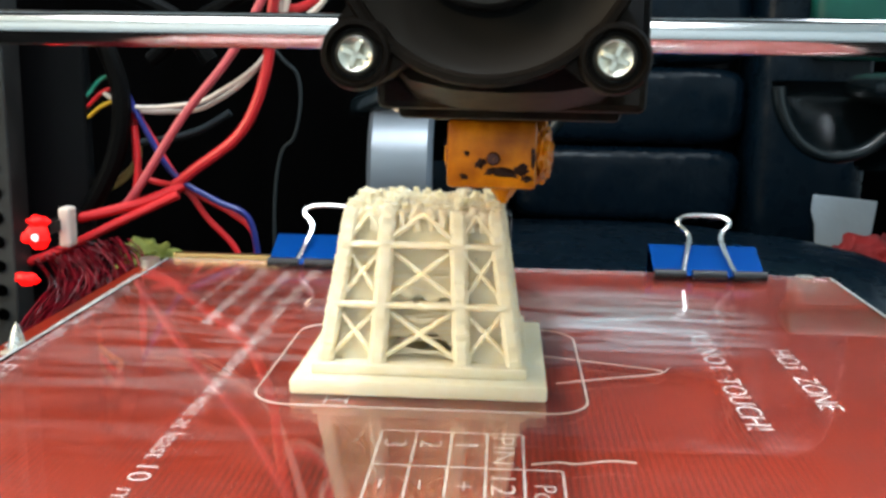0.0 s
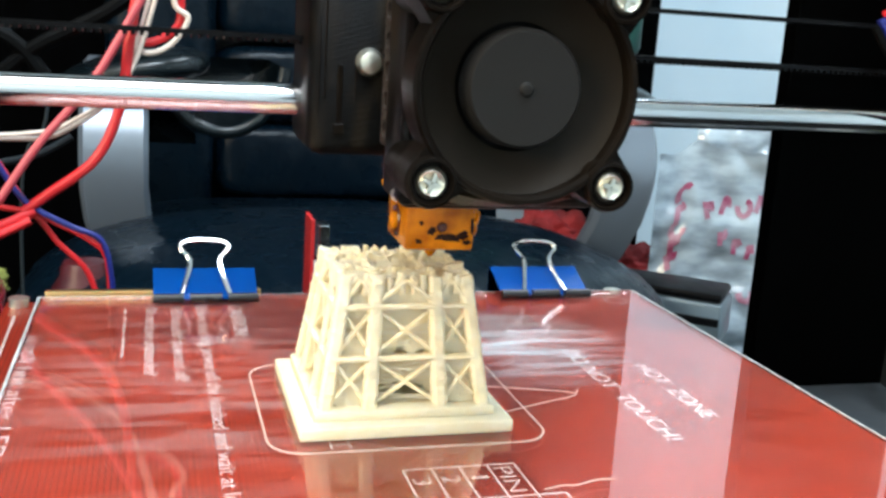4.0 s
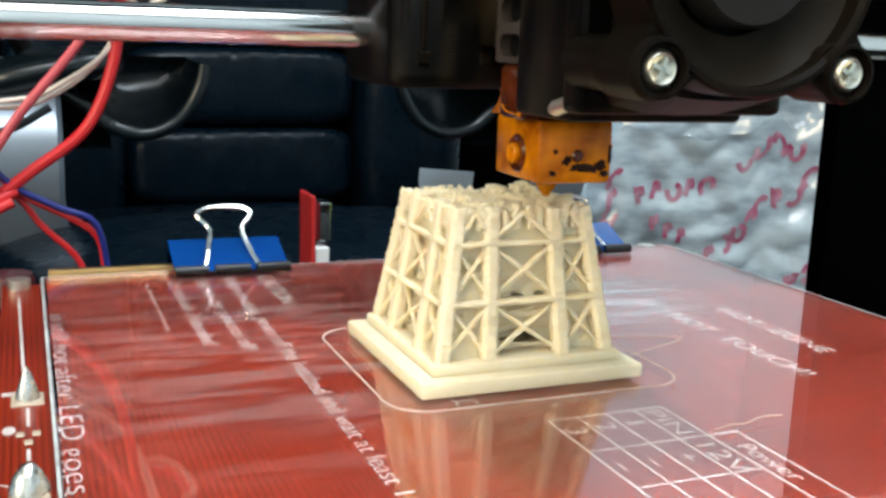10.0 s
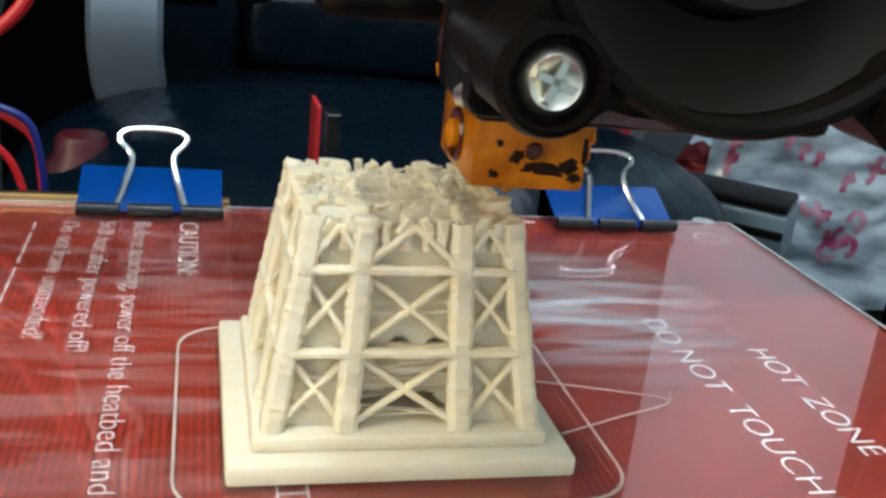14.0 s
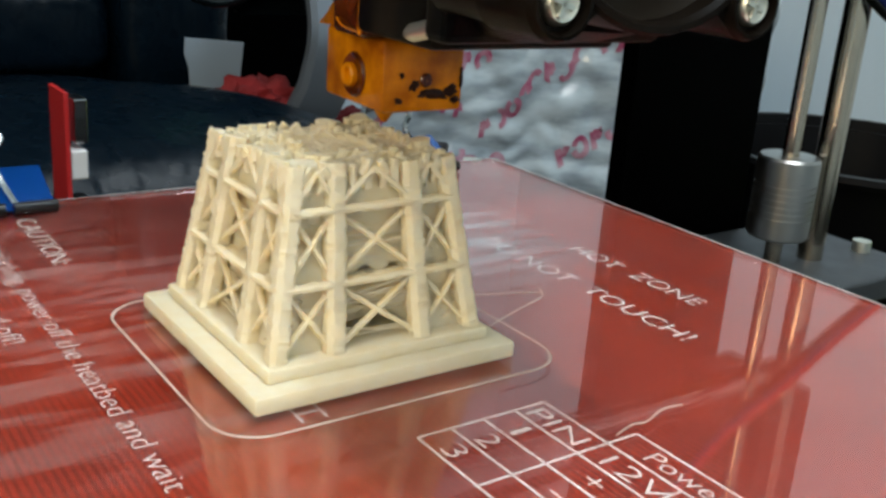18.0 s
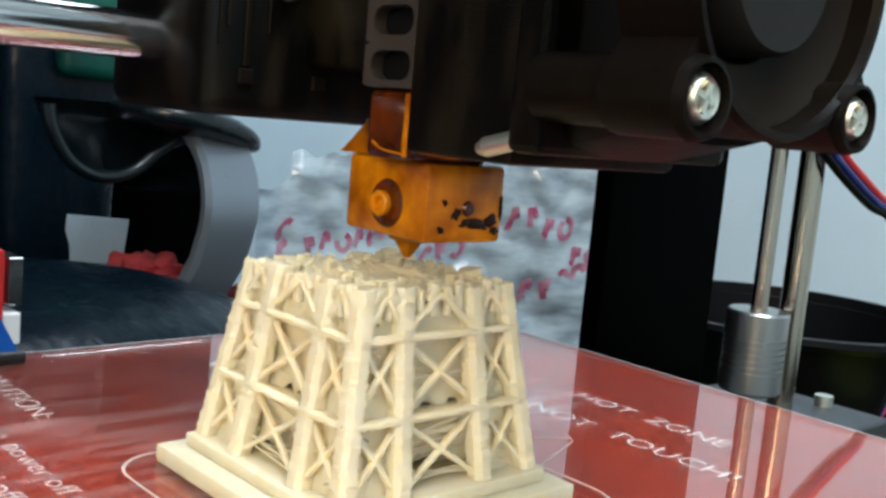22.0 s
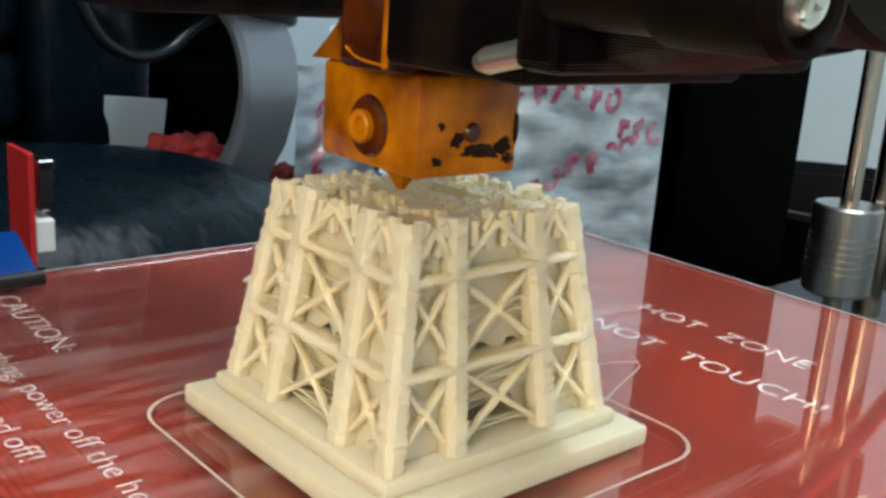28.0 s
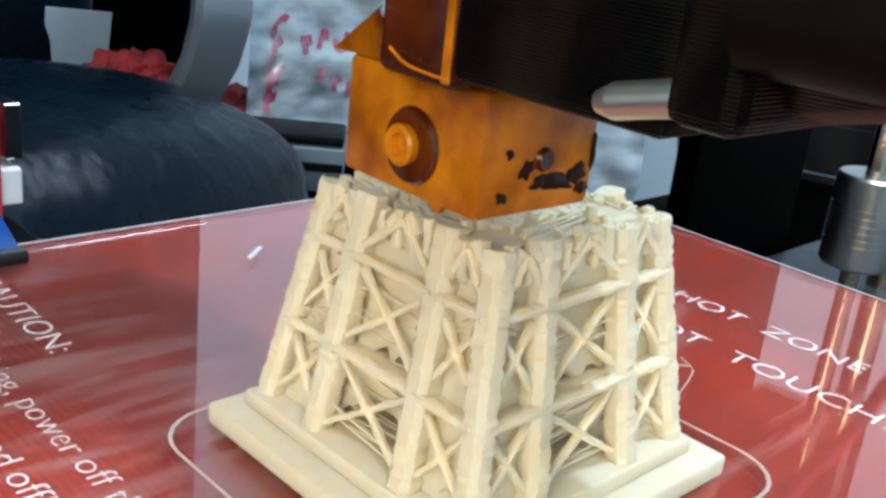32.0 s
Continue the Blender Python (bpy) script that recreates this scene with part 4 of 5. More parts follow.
for k in range(7):
    z = 0.0212 + 0.0063 * k
    bm = bmesh.new()
    n = 10
    hole = []
    for cy, a0 in ((0.0083, -90), (0.0033, 90)):
        for i in range(n + 1):
            a = radians(a0 + 180 * i / n)
            hole.append((cy + 0.0021 * math.cos(a), z + 0.0034 + 0.0021 * math.sin(a)))
    rim = []
    for y, zz in hole:
        dy, dz = y - 0.0058, zz - (z + 0.0034)
        f = max(abs(dy) / 0.0062, abs(dz) / 0.00315)
        rim.append((0.0058 + dy / f, z + 0.0034 + dz / f))
    rows = []
    for x in (-0.0042, -0.0018):
        rows.append(([bm.verts.new((x, y, zz)) for y, zz in rim], [bm.verts.new((x, y, zz)) for y, zz in hole]))
    m = len(hole)
    for i in range(m):
        j = (i + 1) % m
        bm.faces.new((rows[0][0][i], rows[0][0][j], rows[0][1][j], rows[0][1][i]))
        bm.faces.new((rows[0][1][i], rows[0][1][j], rows[1][1][j], rows[1][1][i]))
        bm.faces.new((rows[0][0][i], rows[0][0][j], rows[1][0][j], rows[1][0][i]))
    part("cooling_slot", bm, "dark_metal", print_head, smooth=True)

FX, FY, FZ = 0.0084, -0.0488, 0.0373  # centre of the fan's face
fan_part = new("fan")
fan_part.parent = print_head
fan_part["label"] = "square black fan with a round mouth"


def fan_frame():
    bm = bmesh.new()
    n = 96
    outer, rim = [], []
    for i in range(n):
        a = math.tau * i / n
        d = min(abs((math.degrees(a) - c + 180) % 360 - 180) for c in (45, 135, 225, 315))
        ear = 0.0226 * math.cos(radians(d)) + math.sqrt(max(0.0, 0.0045 ** 2 - (0.0226 * math.sin(radians(d))) ** 2)) if d < 11.4 else 0.0
        r = max(0.0198, ear)
        outer.append((r * math.cos(a), r * math.sin(a)))
        rim.append((0.0184 * math.cos(a), 0.0184 * math.sin(a)))
    rings = []
    for y in (0.0, 0.0098):
        rings.append(([bm.verts.new((x, y, z)) for x, z in outer], [bm.verts.new((x, y, z)) for x, z in rim]))
    for i in range(n):
        j = (i + 1) % n
        for o, r in rings:
            bm.faces.new((o[i], o[j], r[j], r[i]))
        bm.faces.new((rings[0][0][i], rings[0][0][j], rings[1][0][j], rings[1][0][i]))
        bm.faces.new((rings[0][1][i], rings[0][1][j], rings[1][1][j], rings[1][1][i]))
    return bm


fr = part("fan_frame", fan_frame(), "fan", fan_part, smooth=True)
bm = bmesh.new()
lathe(bm, [(0.0182, 0.0002), (0.0187, -0.0007), (0.0195, -0.0007), (0.0199, 0.0002)], 48, pose(0, 0, 0, -90, 0, 0))
part("mouth_ring", bm, "fan", fan_part, smooth=True)
bm = bmesh.new()
lathe(bm, [(0.0183, 0.0030), (0.0160, 0.0048), (0.0130, 0.0062), (0.0112, 0.0066)], 48, pose(0, 0, 0, -90, 0, 0))
part("rotor", bm, "rotor", fan_part, "spinning blades blurred to a brown ring", True)
bm = bmesh.new()
lathe(bm, [(0.0001, 0.0014), (0.0096, 0.0014), (0.0102, 0.0022), (0.0104, 0.0070)], 48, pose(0, 0, 0, -90, 0, 0))
part("hub", bm, "hub", fan_part, "matt grey fan hub", True)
bm = bmesh.new()
lathe(bm, [(0.0001, 0.0006), (0.0009, 0.0007), (0.0013, 0.0012)], 16, pose(0, 0, 0, -90, 0, 0))
part("hub_dimple", bm, "hub", fan_part, smooth=True)
for x in (-0.016, 0.016):
    for z in (-0.016, 0.016):
        bm = bmesh.new()
        lathe(bm, [(0.0030, 0.0010), (0.0034, -0.0004), (0.0037, -0.0014), (0.0042, -0.0013), (0.0046, 0.0)], 24, pose(x, 0, z, -90, 0, 0))
        part("screw_boss", bm, "fan", fan_part, smooth=True)
        bm = bmesh.new()
        lathe(bm, [(0.0001, -0.0004), (0.0008, -0.0004), (0.0021, -0.0012), (0.0027, -0.0004), (0.0028, 0.0008)], 20, pose(x, 0, z, -90, 0, 0))
        for a in (0, 90):
            box(bm, -0.0016, 0.0016, -0.00130, -0.0009, -0.0003, 0.0003, 0, 1, pose(x, 0, z, 0, a + 20, 0))
        part("screw", bm, "chrome", fan_part, "bright cross-head screw", True)
fan_part.matrix_basis = pose(FX, FY, FZ + 0.0006) @ Matrix.Scale(0.98, 4)

# the mount behind the fan
bm = bmesh.new()
box(bm, -0.0058, 0.0275, -0.0218, -0.0008, 0.0128, 0.0640, 0.0010)
part("fan_duct", bm, "black_print", print_head, "black printed duct with layer lines", True)
bm = bmesh.new()
box(bm, -0.0080, 0.0305, -0.0282, -0.0226, 0.0145, 0.0640, 0.0012)
part("duct_flange", bm, "black_print", print_head, "rough printed flange")
bm = bmesh.new()
box(bm, -0.0030, 0.0250, -0.0385, -0.0278, 0.0230, 0.0560, 0.0010)
part("inner_sink", bm, "black", print_head)
bm = bmesh.new()
pr = [(-0.0050, 0.0190), (-0.0020, 0.0160), (0.0040, 0.0148), (0.0110, 0.0145), (0.0180, 0.0148), (0.0240, 0.0160), (0.0270, 0.0190), (0.0270, 0.0240), (-0.0050, 0.0240)]
r0 = [bm.verts.new((x, FY + 0.0098, z + 0.0030)) for x, z in pr]
r1 = [bm.verts.new((x, -0.0279, z)) for x, z in pr]
for i in range(len(pr)):
    bm.faces.new((r0[i], r0[(i + 1) % len(pr)], r1[(i + 1) % len(pr)], r1[i]))
bm.faces.new(r0[::-1])
bm.faces.new(r1)
part("duct_floor", bm, "black_print", print_head, smooth=True)
for x in (FX - 0.0153, FX + 0.0153):
    for z in (FZ - 0.0147, FZ + 0.0159):
        bm = bmesh.new()
        cyl(bm, (x, FY + 0.0005, z), (x, -0.0279, z), 0.0041, n=20)
        part("screw_column", bm, "fan", print_head, smooth=True)
bm = bmesh.new()
cyl(bm, (-0.0060, -0.0250, 0.0166), (-0.0062, -0.0178, 0.0148), 0.0013, n=16)
cyl(bm, (-0.0062, -0.0178, 0.0148), (-0.0062, -0.0165, 0.0145), 0.0013, 0.0008, n=16)
part("screw_tip", bm, "chrome", print_head, "bare steel screw tip", True)

bm = bmesh.new()
box(bm, -0.0175, 0.0250, 0.0360, 0.0720, 0.0150, 0.0800, 0.0030, 3)
part("carriage_body", bm, "black_print", print_head, "black printed carriage on the rod", True)
for x, z, w, h in ((-0.0136, 0.0420, 0.0004, 0.0260), (-0.0150, 0.0360, 0.0003, 0.0200), (-0.0062, 0.0330, 0.0003, 0.0090), (-0.0100, 0.0300, 0.0012, 0.0140), (0.0030, 0.0290, 0.0010, 0.0080), (-0.0100, 0.0215, 0.0026, 0.0026), (0.0040, 0.0215, 0.0026, 0.0024)):
    bm = bmesh.new()
    box(bm, x - w / 2, x + w / 2, 0.0354, 0.0366, z - h / 2, z + h / 2, 0.0002, 1)
    part("moulded_rib", bm, "fan", print_head)
bm = bmesh.new()
box(bm, 0.0015, 0.0275, 0.0110, 0.0370, 0.0240, 0.0700, 0.001)
part("carriage_plate", bm, "black_print", print_head)
bm = bmesh.new()
lathe(bm, [(0.0001, -0.0028), (0.0012, -0.0027), (0.0026, -0.0022), (0.0034, -0.0008), (0.0035, 0.0)], 24, pose(-0.0030, 0.0360, 0.0378, -90, 0, 0))
part("screw", bm, "chrome", print_head, "bright dome-head screw", True)


# ---- the printer's frame ----
x_rod = thing("guide_rod", "polished steel guide rod that carries the print head", "guide rod")
bm = bmesh.new()
cyl(bm, (-0.24, 0.0403, 0.0663), (0.205, 0.0344, 0.0678), 0.0040, n=32)
part("rod", bm, "steel", x_rod, smooth=True)
belt = thing("drive_belt", "black toothed drive belt running beside the rod", "drive belt")
for z, mat in ((0.0825, "black"), (0.0955, "black")):
    bm = bmesh.new()
    box(bm, -0.24, 0.2, 0.0335, 0.0395, z - 0.0006, z + 0.0006)
    part("belt_run", bm, mat, belt)

bm = bmesh.new()
for k in range(215):
    x = -0.238 + 0.002 * k
    beam(bm, (x, 0.0337, 0.0815), (x, 0.0393, 0.0815), 0.0010, 0.0008)
part("belt_teeth", bm, "black", belt, "fine moulded teeth")

post = thing("frame_post", "glossy black upright of the printer frame", "frame post")
bm = bmesh.new()
box(bm, 0.1431, 0.2040, 0.0615, 0.0685, -0.085, 0.42, 0.0006)
part("upright", bm, "acrylic", post)

LX, LY = 0.183, 0.0317
coupler = thing("shaft_coupler", "turned aluminium coupler with a spiral cut on the motor shaft", "shaft coupler")
bm = bmesh.new()
lathe(bm, [(0.0001, 0.0080), (0.0088, 0.0080), (0.0094, 0.0073), (0.0094, -0.0002)], 40, pose(LX, LY, 0))
lathe(bm, [(0.0094, -0.0122), (0.0094, -0.0168), (0.0088, -0.0175), (0.0001, -0.0175)], 40, pose(LX, LY, 0))
part("sleeve", bm, "alu", coupler, smooth=True)
for k in range(6):
    z = -0.0002 - 0.0020 * k
    bm = bmesh.new()
    lathe(bm, [(0.0086, z), (0.0086, z - 0.0005), (0.0094, z - 0.0005), (0.0094, z - 0.0020)], 40, pose(LX, LY, 0))
    part("spiral_turn", bm, "alu", coupler, smooth=True)
for name, label, x, y, r, z0, z1 in (("lead_screw", "thin steel lead screw rising from the coupler", LX, LY, 0.0026, -0.040, 0.40), ("guide_rod", "vertical polished steel guide rod", LX + 0.0152, LY - 0.003, 0.0040, -0.045, 0.40)):
    ob = thing(name, label, "guide rod" if r > 0.003 else "lead screw")
    bm = bmesh.new()
    cyl(bm, (x, y, z0), (x, y, z1), r, n=28)
    part("shaft", bm, "rod_steel", ob, smooth=True)

mount = thing("motor_mount", "black motor mount with a bolt at the foot of the rods", "motor mount")
bm = bmesh.new()
box(bm, LX - 0.050, LX + 0.046, LY - 0.026, LY + 0.0285, -0.034, -0.026, 0.001)
part("plate", bm, "grey_plate", mount, "dull grey steel plate")
for dx, dy in ((0.039, -0.006), (-0.034, -0.014), (0.030, 0.019)):
    bm = bmesh.new()
    cyl(bm, (LX + dx, LY + dy, -0.026), (LX + dx, LY + dy, -0.0225), 0.0030, n=16)
    part("bolt", bm, "chrome", mount, "bright steel bolt", True)
bm = bmesh.new()
box(bm, LX - 0.021, LX + 0.021, LY - 0.021, LY + 0.021, -0.080, -0.0345, 0.003)
part("stepper_motor", bm, "black", mount)

x_end = thing("axis_end_block", "black printed block that joins the guide rods", "end block")
bm = bmesh.new()
box(bm, LX + 0.004, LX + 0.0285, LY - 0.006, LY + 0.030, 0.074, 0.140, 0.0015)
part("body", bm, "black_print", x_end)

endstop = thing("endstop_board", "small red endstop circuit board with a metal switch", "circuit board")
bm = bmesh.new()
box(bm, 0.0100, 0.0116, 0.186, 0.204, -0.035, 0.0060, 0.0002, 1)
part("board", bm, "pcb_small", endstop)
bm = bmesh.new()
box(bm, 0.0140, 0.0185, 0.189, 0.201, -0.012, 0.0030, 0.0004)
part("switch", bm, "steel", endstop, "metal switch case")
bm = bmesh.new()
box(bm, 0.0118, 0.0175, 0.187, 0.199, -0.024, -0.014, 0.0006)
part("connector", bm, "white", endstop, "white plastic connector")
bm = bmesh.new()
box(bm, -0.002, 0.022, 0.175, 0.208, -0.085, -0.034, 0.002)
part("bracket", bm, "black", endstop)


# ---- wires at the left ----
def wire(label, mat, pts, r):
    ob = thing("wire", label, "wire", "wires beside the bed")
    bm = bmesh.new()
    tube(bm, pts, r, 10, 8)
    part("insulation", bm, mat, ob, smooth=True)


wire("thick red power wire looping down to the bed", "wire_red", [(-0.0567, 0.1400, 0.1015), (-0.0608, 0.1400, 0.0778), (-0.0638, 0.1400, 0.0554), (-0.0721, 0.1400, 0.0361), (-0.0880, 0.1400, 0.0232), (-0.0954, 0.1400, 0.0174)], 0.0018)
wire("red wire bundle running to the board", "wire_red", [(-0.0922, 0.1400, 0.0174), (-0.1072, 0.1360, 0.0114), (-0.1330, 0.1320, 0.0048), (-0.1629, 0.1300, -0.0018)], 0.0017)
wire("red wire bundle running to the board", "wire_red", [(-0.0933, 0.1370, 0.0147), (-0.1115, 0.1340, 0.0060), (-0.1361, 0.1300, -0.0059), (-0.1574, 0.1300, -0.0124)], 0.0015)
wire("faded red wire crossing the others", "wire_pink", [(-0.0567, 0.1350, 0.0908), (-0.0725, 0.1350, 0.0628), (-0.0905, 0.1350, 0.0403), (-0.1062, 0.1350, 0.0167), (-0.1145, 0.1400, 0.0082)], 0.0014)
wire("white wire looping beside the red ones", "wire_white", [(-0.0502, 0.1400, 0.0994), (-0.0617, 0.1400, 0.0639), (-0.0808, 0.1400, 0.0478), (-0.0936, 0.1400, 0.0440), (-0.1096, 0.1400, 0.0434), (-0.1182, 0.1400, 0.0476)], 0.0008)
wire("white wire looping beside the red ones", "wire_white", [(-0.0524, 0.1420, 0.0993), (-0.0638, 0.1420, 0.0618), (-0.0828, 0.1420, 0.0446), (-0.0988, 0.1420, 0.0418), (-0.1137, 0.1420, 0.0423)], 0.0008)
wire("blue wire sagging towards the bed", "wire_blue", [(-0.1129, 0.1400, 0.0530), (-0.1052, 0.1400, 0.0370), (-0.0954, 0.1400, 0.0211), (-0.0815, 0.1400, 0.0126), (-0.0708, 0.1400, 0.0074), (-0.0675, 0.1400, -0.0053), (-0.0670, 0.1400, -0.0180)], 0.0010)
wire("red wire sagging towards the bed", "wire_red", [(-0.1128, 0.1420, 0.0498), (-0.1030, 0.1420, 0.0328), (-0.0932, 0.1420, 0.0179), (-0.0772, 0.1420, 0.0085), (-0.0697, 0.1420, 0.0021), (-0.0680, 0.1420, -0.0095), (-0.0680, 0.1420, -0.0200)], 0.0010)
wire("red wire sagging towards the bed", "wire_red", [(-0.1094, 0.1430, 0.0413), (-0.1081, 0.1430, 0.0210), (-0.0932, 0.1430, 0.0158), (-0.0856, 0.1430, 0.0063), (-0.0759, 0.1430, -0.0042), (-0.0720, 0.1430, -0.0160)], 0.0010)
wire("red wire hanging down", "wire_red", [(-0.1084, 0.1400, 0.0370), (-0.1077, 0.1400, 0.0242), (-0.1092, 0.1400, 0.0104)], 0.0012)
wire("thick black sleeved cable loop", "wire_black", [(-0.1185, 0.1380, 0.0690), (-0.1118, 0.1380, 0.0476), (-0.1148, 0.1380, 0.0263), (-0.1252, 0.1380, 0.0071)], 0.0032)
wire("thin green jumper wire on the controller", "wire_green", [(-0.1395, 0.1400, 0.0443), (-0.1267, 0.1400, 0.0449), (-0.1193, 0.1400, 0.0519), (-0.1140, 0.1400, 0.0540)], 0.0007)
wire("thin red jumper wire on the controller", "wire_red", [(-0.1394, 0.1400, 0.0411), (-0.1266, 0.1400, 0.0417), (-0.1192, 0.1400, 0.0476), (-0.1139, 0.1400, 0.0498)], 0.0007)
wire("thin yellow jumper wire on the controller", "wire_yellow", [(-0.1394, 0.1400, 0.0379), (-0.1266, 0.1400, 0.0385), (-0.1192, 0.1400, 0.0433), (-0.1139, 0.1400, 0.0455)], 0.0007)
wire("grey cable hanging in an arc before the chair", "wire_grey", [(-0.1411, 0.4502, 0.0748), (-0.1253, 0.4502, 0.0559), (-0.1176, 0.4502, 0.0485), (-0.1151, 0.4502, 0.0357), (-0.1165, 0.4502, 0.0201), (-0.1203, 0.4502, 0.0067), (-0.1283, 0.4502, -0.0034), (-0.1330, 0.4502, -0.0400), (-0.1330, 0.4502, -0.1300)], 0.0010)
wire("white wire curling behind the rod", "wire_white", [(-0.0464, 0.1420, 0.1069), (-0.0463, 0.1420, 0.0899), (-0.0417, 0.1420, 0.0850), (-0.0462, 0.1420, 0.0770), (-0.0529, 0.1420, 0.0728), (-0.0581, 0.1420, 0.0740), (-0.0608, 0.1420, 0.0817)], 0.0010)
wire("red wire curling behind the rod", "wire_red", [(-0.0438, 0.1440, 0.1068), (-0.0441, 0.1440, 0.0899), (-0.0447, 0.1440, 0.0828), (-0.0494, 0.1440, 0.0781), (-0.0550, 0.1440, 0.0760), (-0.0596, 0.1440, 0.0778)], 0.0015)
wire("thick black sleeved cable behind the wires", "wire_black", [(-0.1625, 0.1600, 0.0899), (-0.1369, 0.1600, 0.0883), (-0.1261, 0.1600, 0.0863), (-0.1139, 0.1600, 0.0800), (-0.0989, 0.1600, 0.0724), (-0.0878, 0.1600, 0.0583)], 0.0030)
wire("thick black sleeved cable behind the wires", "wire_black", [(-0.1090, 0.1600, 0.0582), (-0.0934, 0.1600, 0.0713), (-0.0808, 0.1600, 0.0785), (-0.0683, 0.1600, 0.0857), (-0.0510, 0.1600, 0.0989)], 0.0028)
wire("dull grey-blue cable behind the wires", "wire_grey", [(-0.1139, 0.1600, 0.0296), (-0.1014, 0.1600, 0.0317), (-0.0914, 0.1600, 0.0349), (-0.0814, 0.1600, 0.0409)], 0.0013)
wire("thin dark red wire hanging beside the controller", "wire_dark", [(-0.1500, 0.14, 0.085), (-0.1462, 0.14, 0.060), (-0.1440, 0.14, 0.035), (-0.1415, 0.14, 0.015), (-0.1400, 0.14, 0.004)], 0.0010)
for k, dz in enumerate((0.0, -0.0014, -0.0026)):
    wire("thin brownish jumper wire under the controller", "wire_khaki", [(-0.1340, 0.150, 0.014 + dz), (-0.1240, 0.150, 0.0155 + dz), (-0.1150, 0.150, 0.0210 + dz), (-0.1100, 0.150, 0.0290 + dz)], 0.0005)
for word, mat, dx, dz in (("red", "wire_red", 0.0, 0.0), ("blue", "wire_blue", -0.0012, -0.0026), ("black", "wire_black", -0.0030, -0.0048)):
    wire("%s motor wire hanging beside the rods" % word, mat, [(0.150 + dx, 0.030, 0.100 + dz), (0.1640 + dx, 0.024, 0.0790 + dz), (0.1818 + dx, 0.020, 0.0665 + dz), (0.2039 + dx, 0.020, 0.0555 + dz), (0.2256 + dx, 0.020, 0.0462 + dz * 0.9),
          (0.2424 + dx, 0.020, 0.0386 + dz * 0.3), (0.2565 + dx * 0.5, 0.020, 0.0206 - dz * 0.3), (0.2639 + dx * 0.6, 0.020, -0.0044), (0.2620 + dx, 0.020, -0.0208), (0.2500 + dx, 0.022, -0.0440), (0.2350 + dx, 0.024, -0.0600)], 0.0013)
loom = thing("wire_loom", "dense bundle of thin dark red wires hanging beside the bed", "wire bundle", m=pose(-0.0060, 0.0200, -0.0037))
rs = random.Random(21)
for k in range(90):
    u, v = rs.random(), rs.random()
    x0, y0 = -0.0945 - 0.026 * u, 0.104 - 0.012 * v
    bm = bmesh.new()
    pts = [(x0 - 0.006, y0 + 0.004, 0.005 - 0.006 * u), (x0, y0, -0.001 - 0.008 * v), (x0 - 0.002 + rs.uniform(-0.002, 0.001), y0 - 0.016, -0.018), (x0 - 0.004 + rs.uniform(-0.003, 0.001), y0 - 0.032 - 0.02 * v, -0.045), (x0 - 0.010, y0 - 0.045 - 0.02 * v, -0.078)]
    pts = [(a + rs.uniform(-0.0025, 0.0025), b + rs.uniform(-0.003, 0.003), c + rs.uniform(-0.002, 0.002)) for a, b, c in pts]
    tube(bm, pts, rs.uniform(0.00022, 0.00045), 6, 5)
    part("strand", bm, "wire_dark", loom, smooth=True)

box_case = thing("controller_board", "controller electronics with a red glow about the status light", "electronics", m=pose(-0.0060, 0.0200, -0.0037))
bm = bmesh.new()
box(bm, -0.150, -0.118, 0.118, 0.124, -0.03, 0.075, 0.001)
part("board", bm, "black", box_case)
# the lowest blob is no lamp: red light on the wires, built glowing
for cx, cz, sx, sz in ((-0.1222, 0.0085, 0.0042, 0.0034), (-0.1215, 0.0135, 0.0034, 0.0016), (-0.1262, -0.0048, 0.0036, 0.0020)):
    bm = bmesh.new()
    bmesh.ops.create_icosphere(bm, subdivisions=3, radius=1.0)
    for v in bm.verts:
        p = v.co.copy()
        k = 1 + 0.45 * noise.noise(p * 1.7 + Vector((cx * 900, 0, cz * 900)))
        v.co = Vector((cx + sx * p.x * k, 0.0870 + 0.0016 * p.y, cz + sz * p.z * k))
    part("red_glow", bm, "led", box_case, "red glow about the status light")
bm = bmesh.new()
bmesh.ops.create_icosphere(bm, subdivisions=2, radius=0.0013)
bmesh.ops.translate(bm, vec=(-0.1222, 0.0860, 0.0085), verts=bm.verts[:])
part("light_core", bm, "led_core", box_case, "bright pink core of the light", True)
bm = bmesh.new()
box(bm, -0.1225, -0.1195, 0.0897, 0.119, 0.0085, 0.0125, 0.0004)
part("light_holder", bm, "black", box_case)
bm = bmesh.new()
box(bm, -0.1205, -0.1165, 0.098, 0.104, 0.003, 0.016, 0.001)
part("cable_tie", bm, "wire_white", box_case, "beige plastic cable tie")
left_post = thing("frame_post", "dull grey perforated upright of the printer frame", "frame post", m=pose(-0.0060, 0.0200, -0.0037))
bm = bmesh.new()
box(bm, -0.165, -0.1362, 0.100, 0.112, -0.085, 0.30, 0.0006)
part("upright", bm, "perforated", left_post)
for k in range(18):
    for x in (-0.159, -0.150, -0.141):
        bm = bmesh.new()
        lathe(bm, [(0.0021, 0.0004), (0.0015, 0.0006), (0.0014, 0.0001), (0.0001, 0.0001)], 12, pose(x, 0.0998, -0.02 + 0.008 * k, 90, 0, 0))
        part("perforation", bm, "acrylic", left_post, smooth=True)


# ---- the office chair behind ----
chair = thing("office_chair", "black leather office chair with grey curved arms", "office chair")


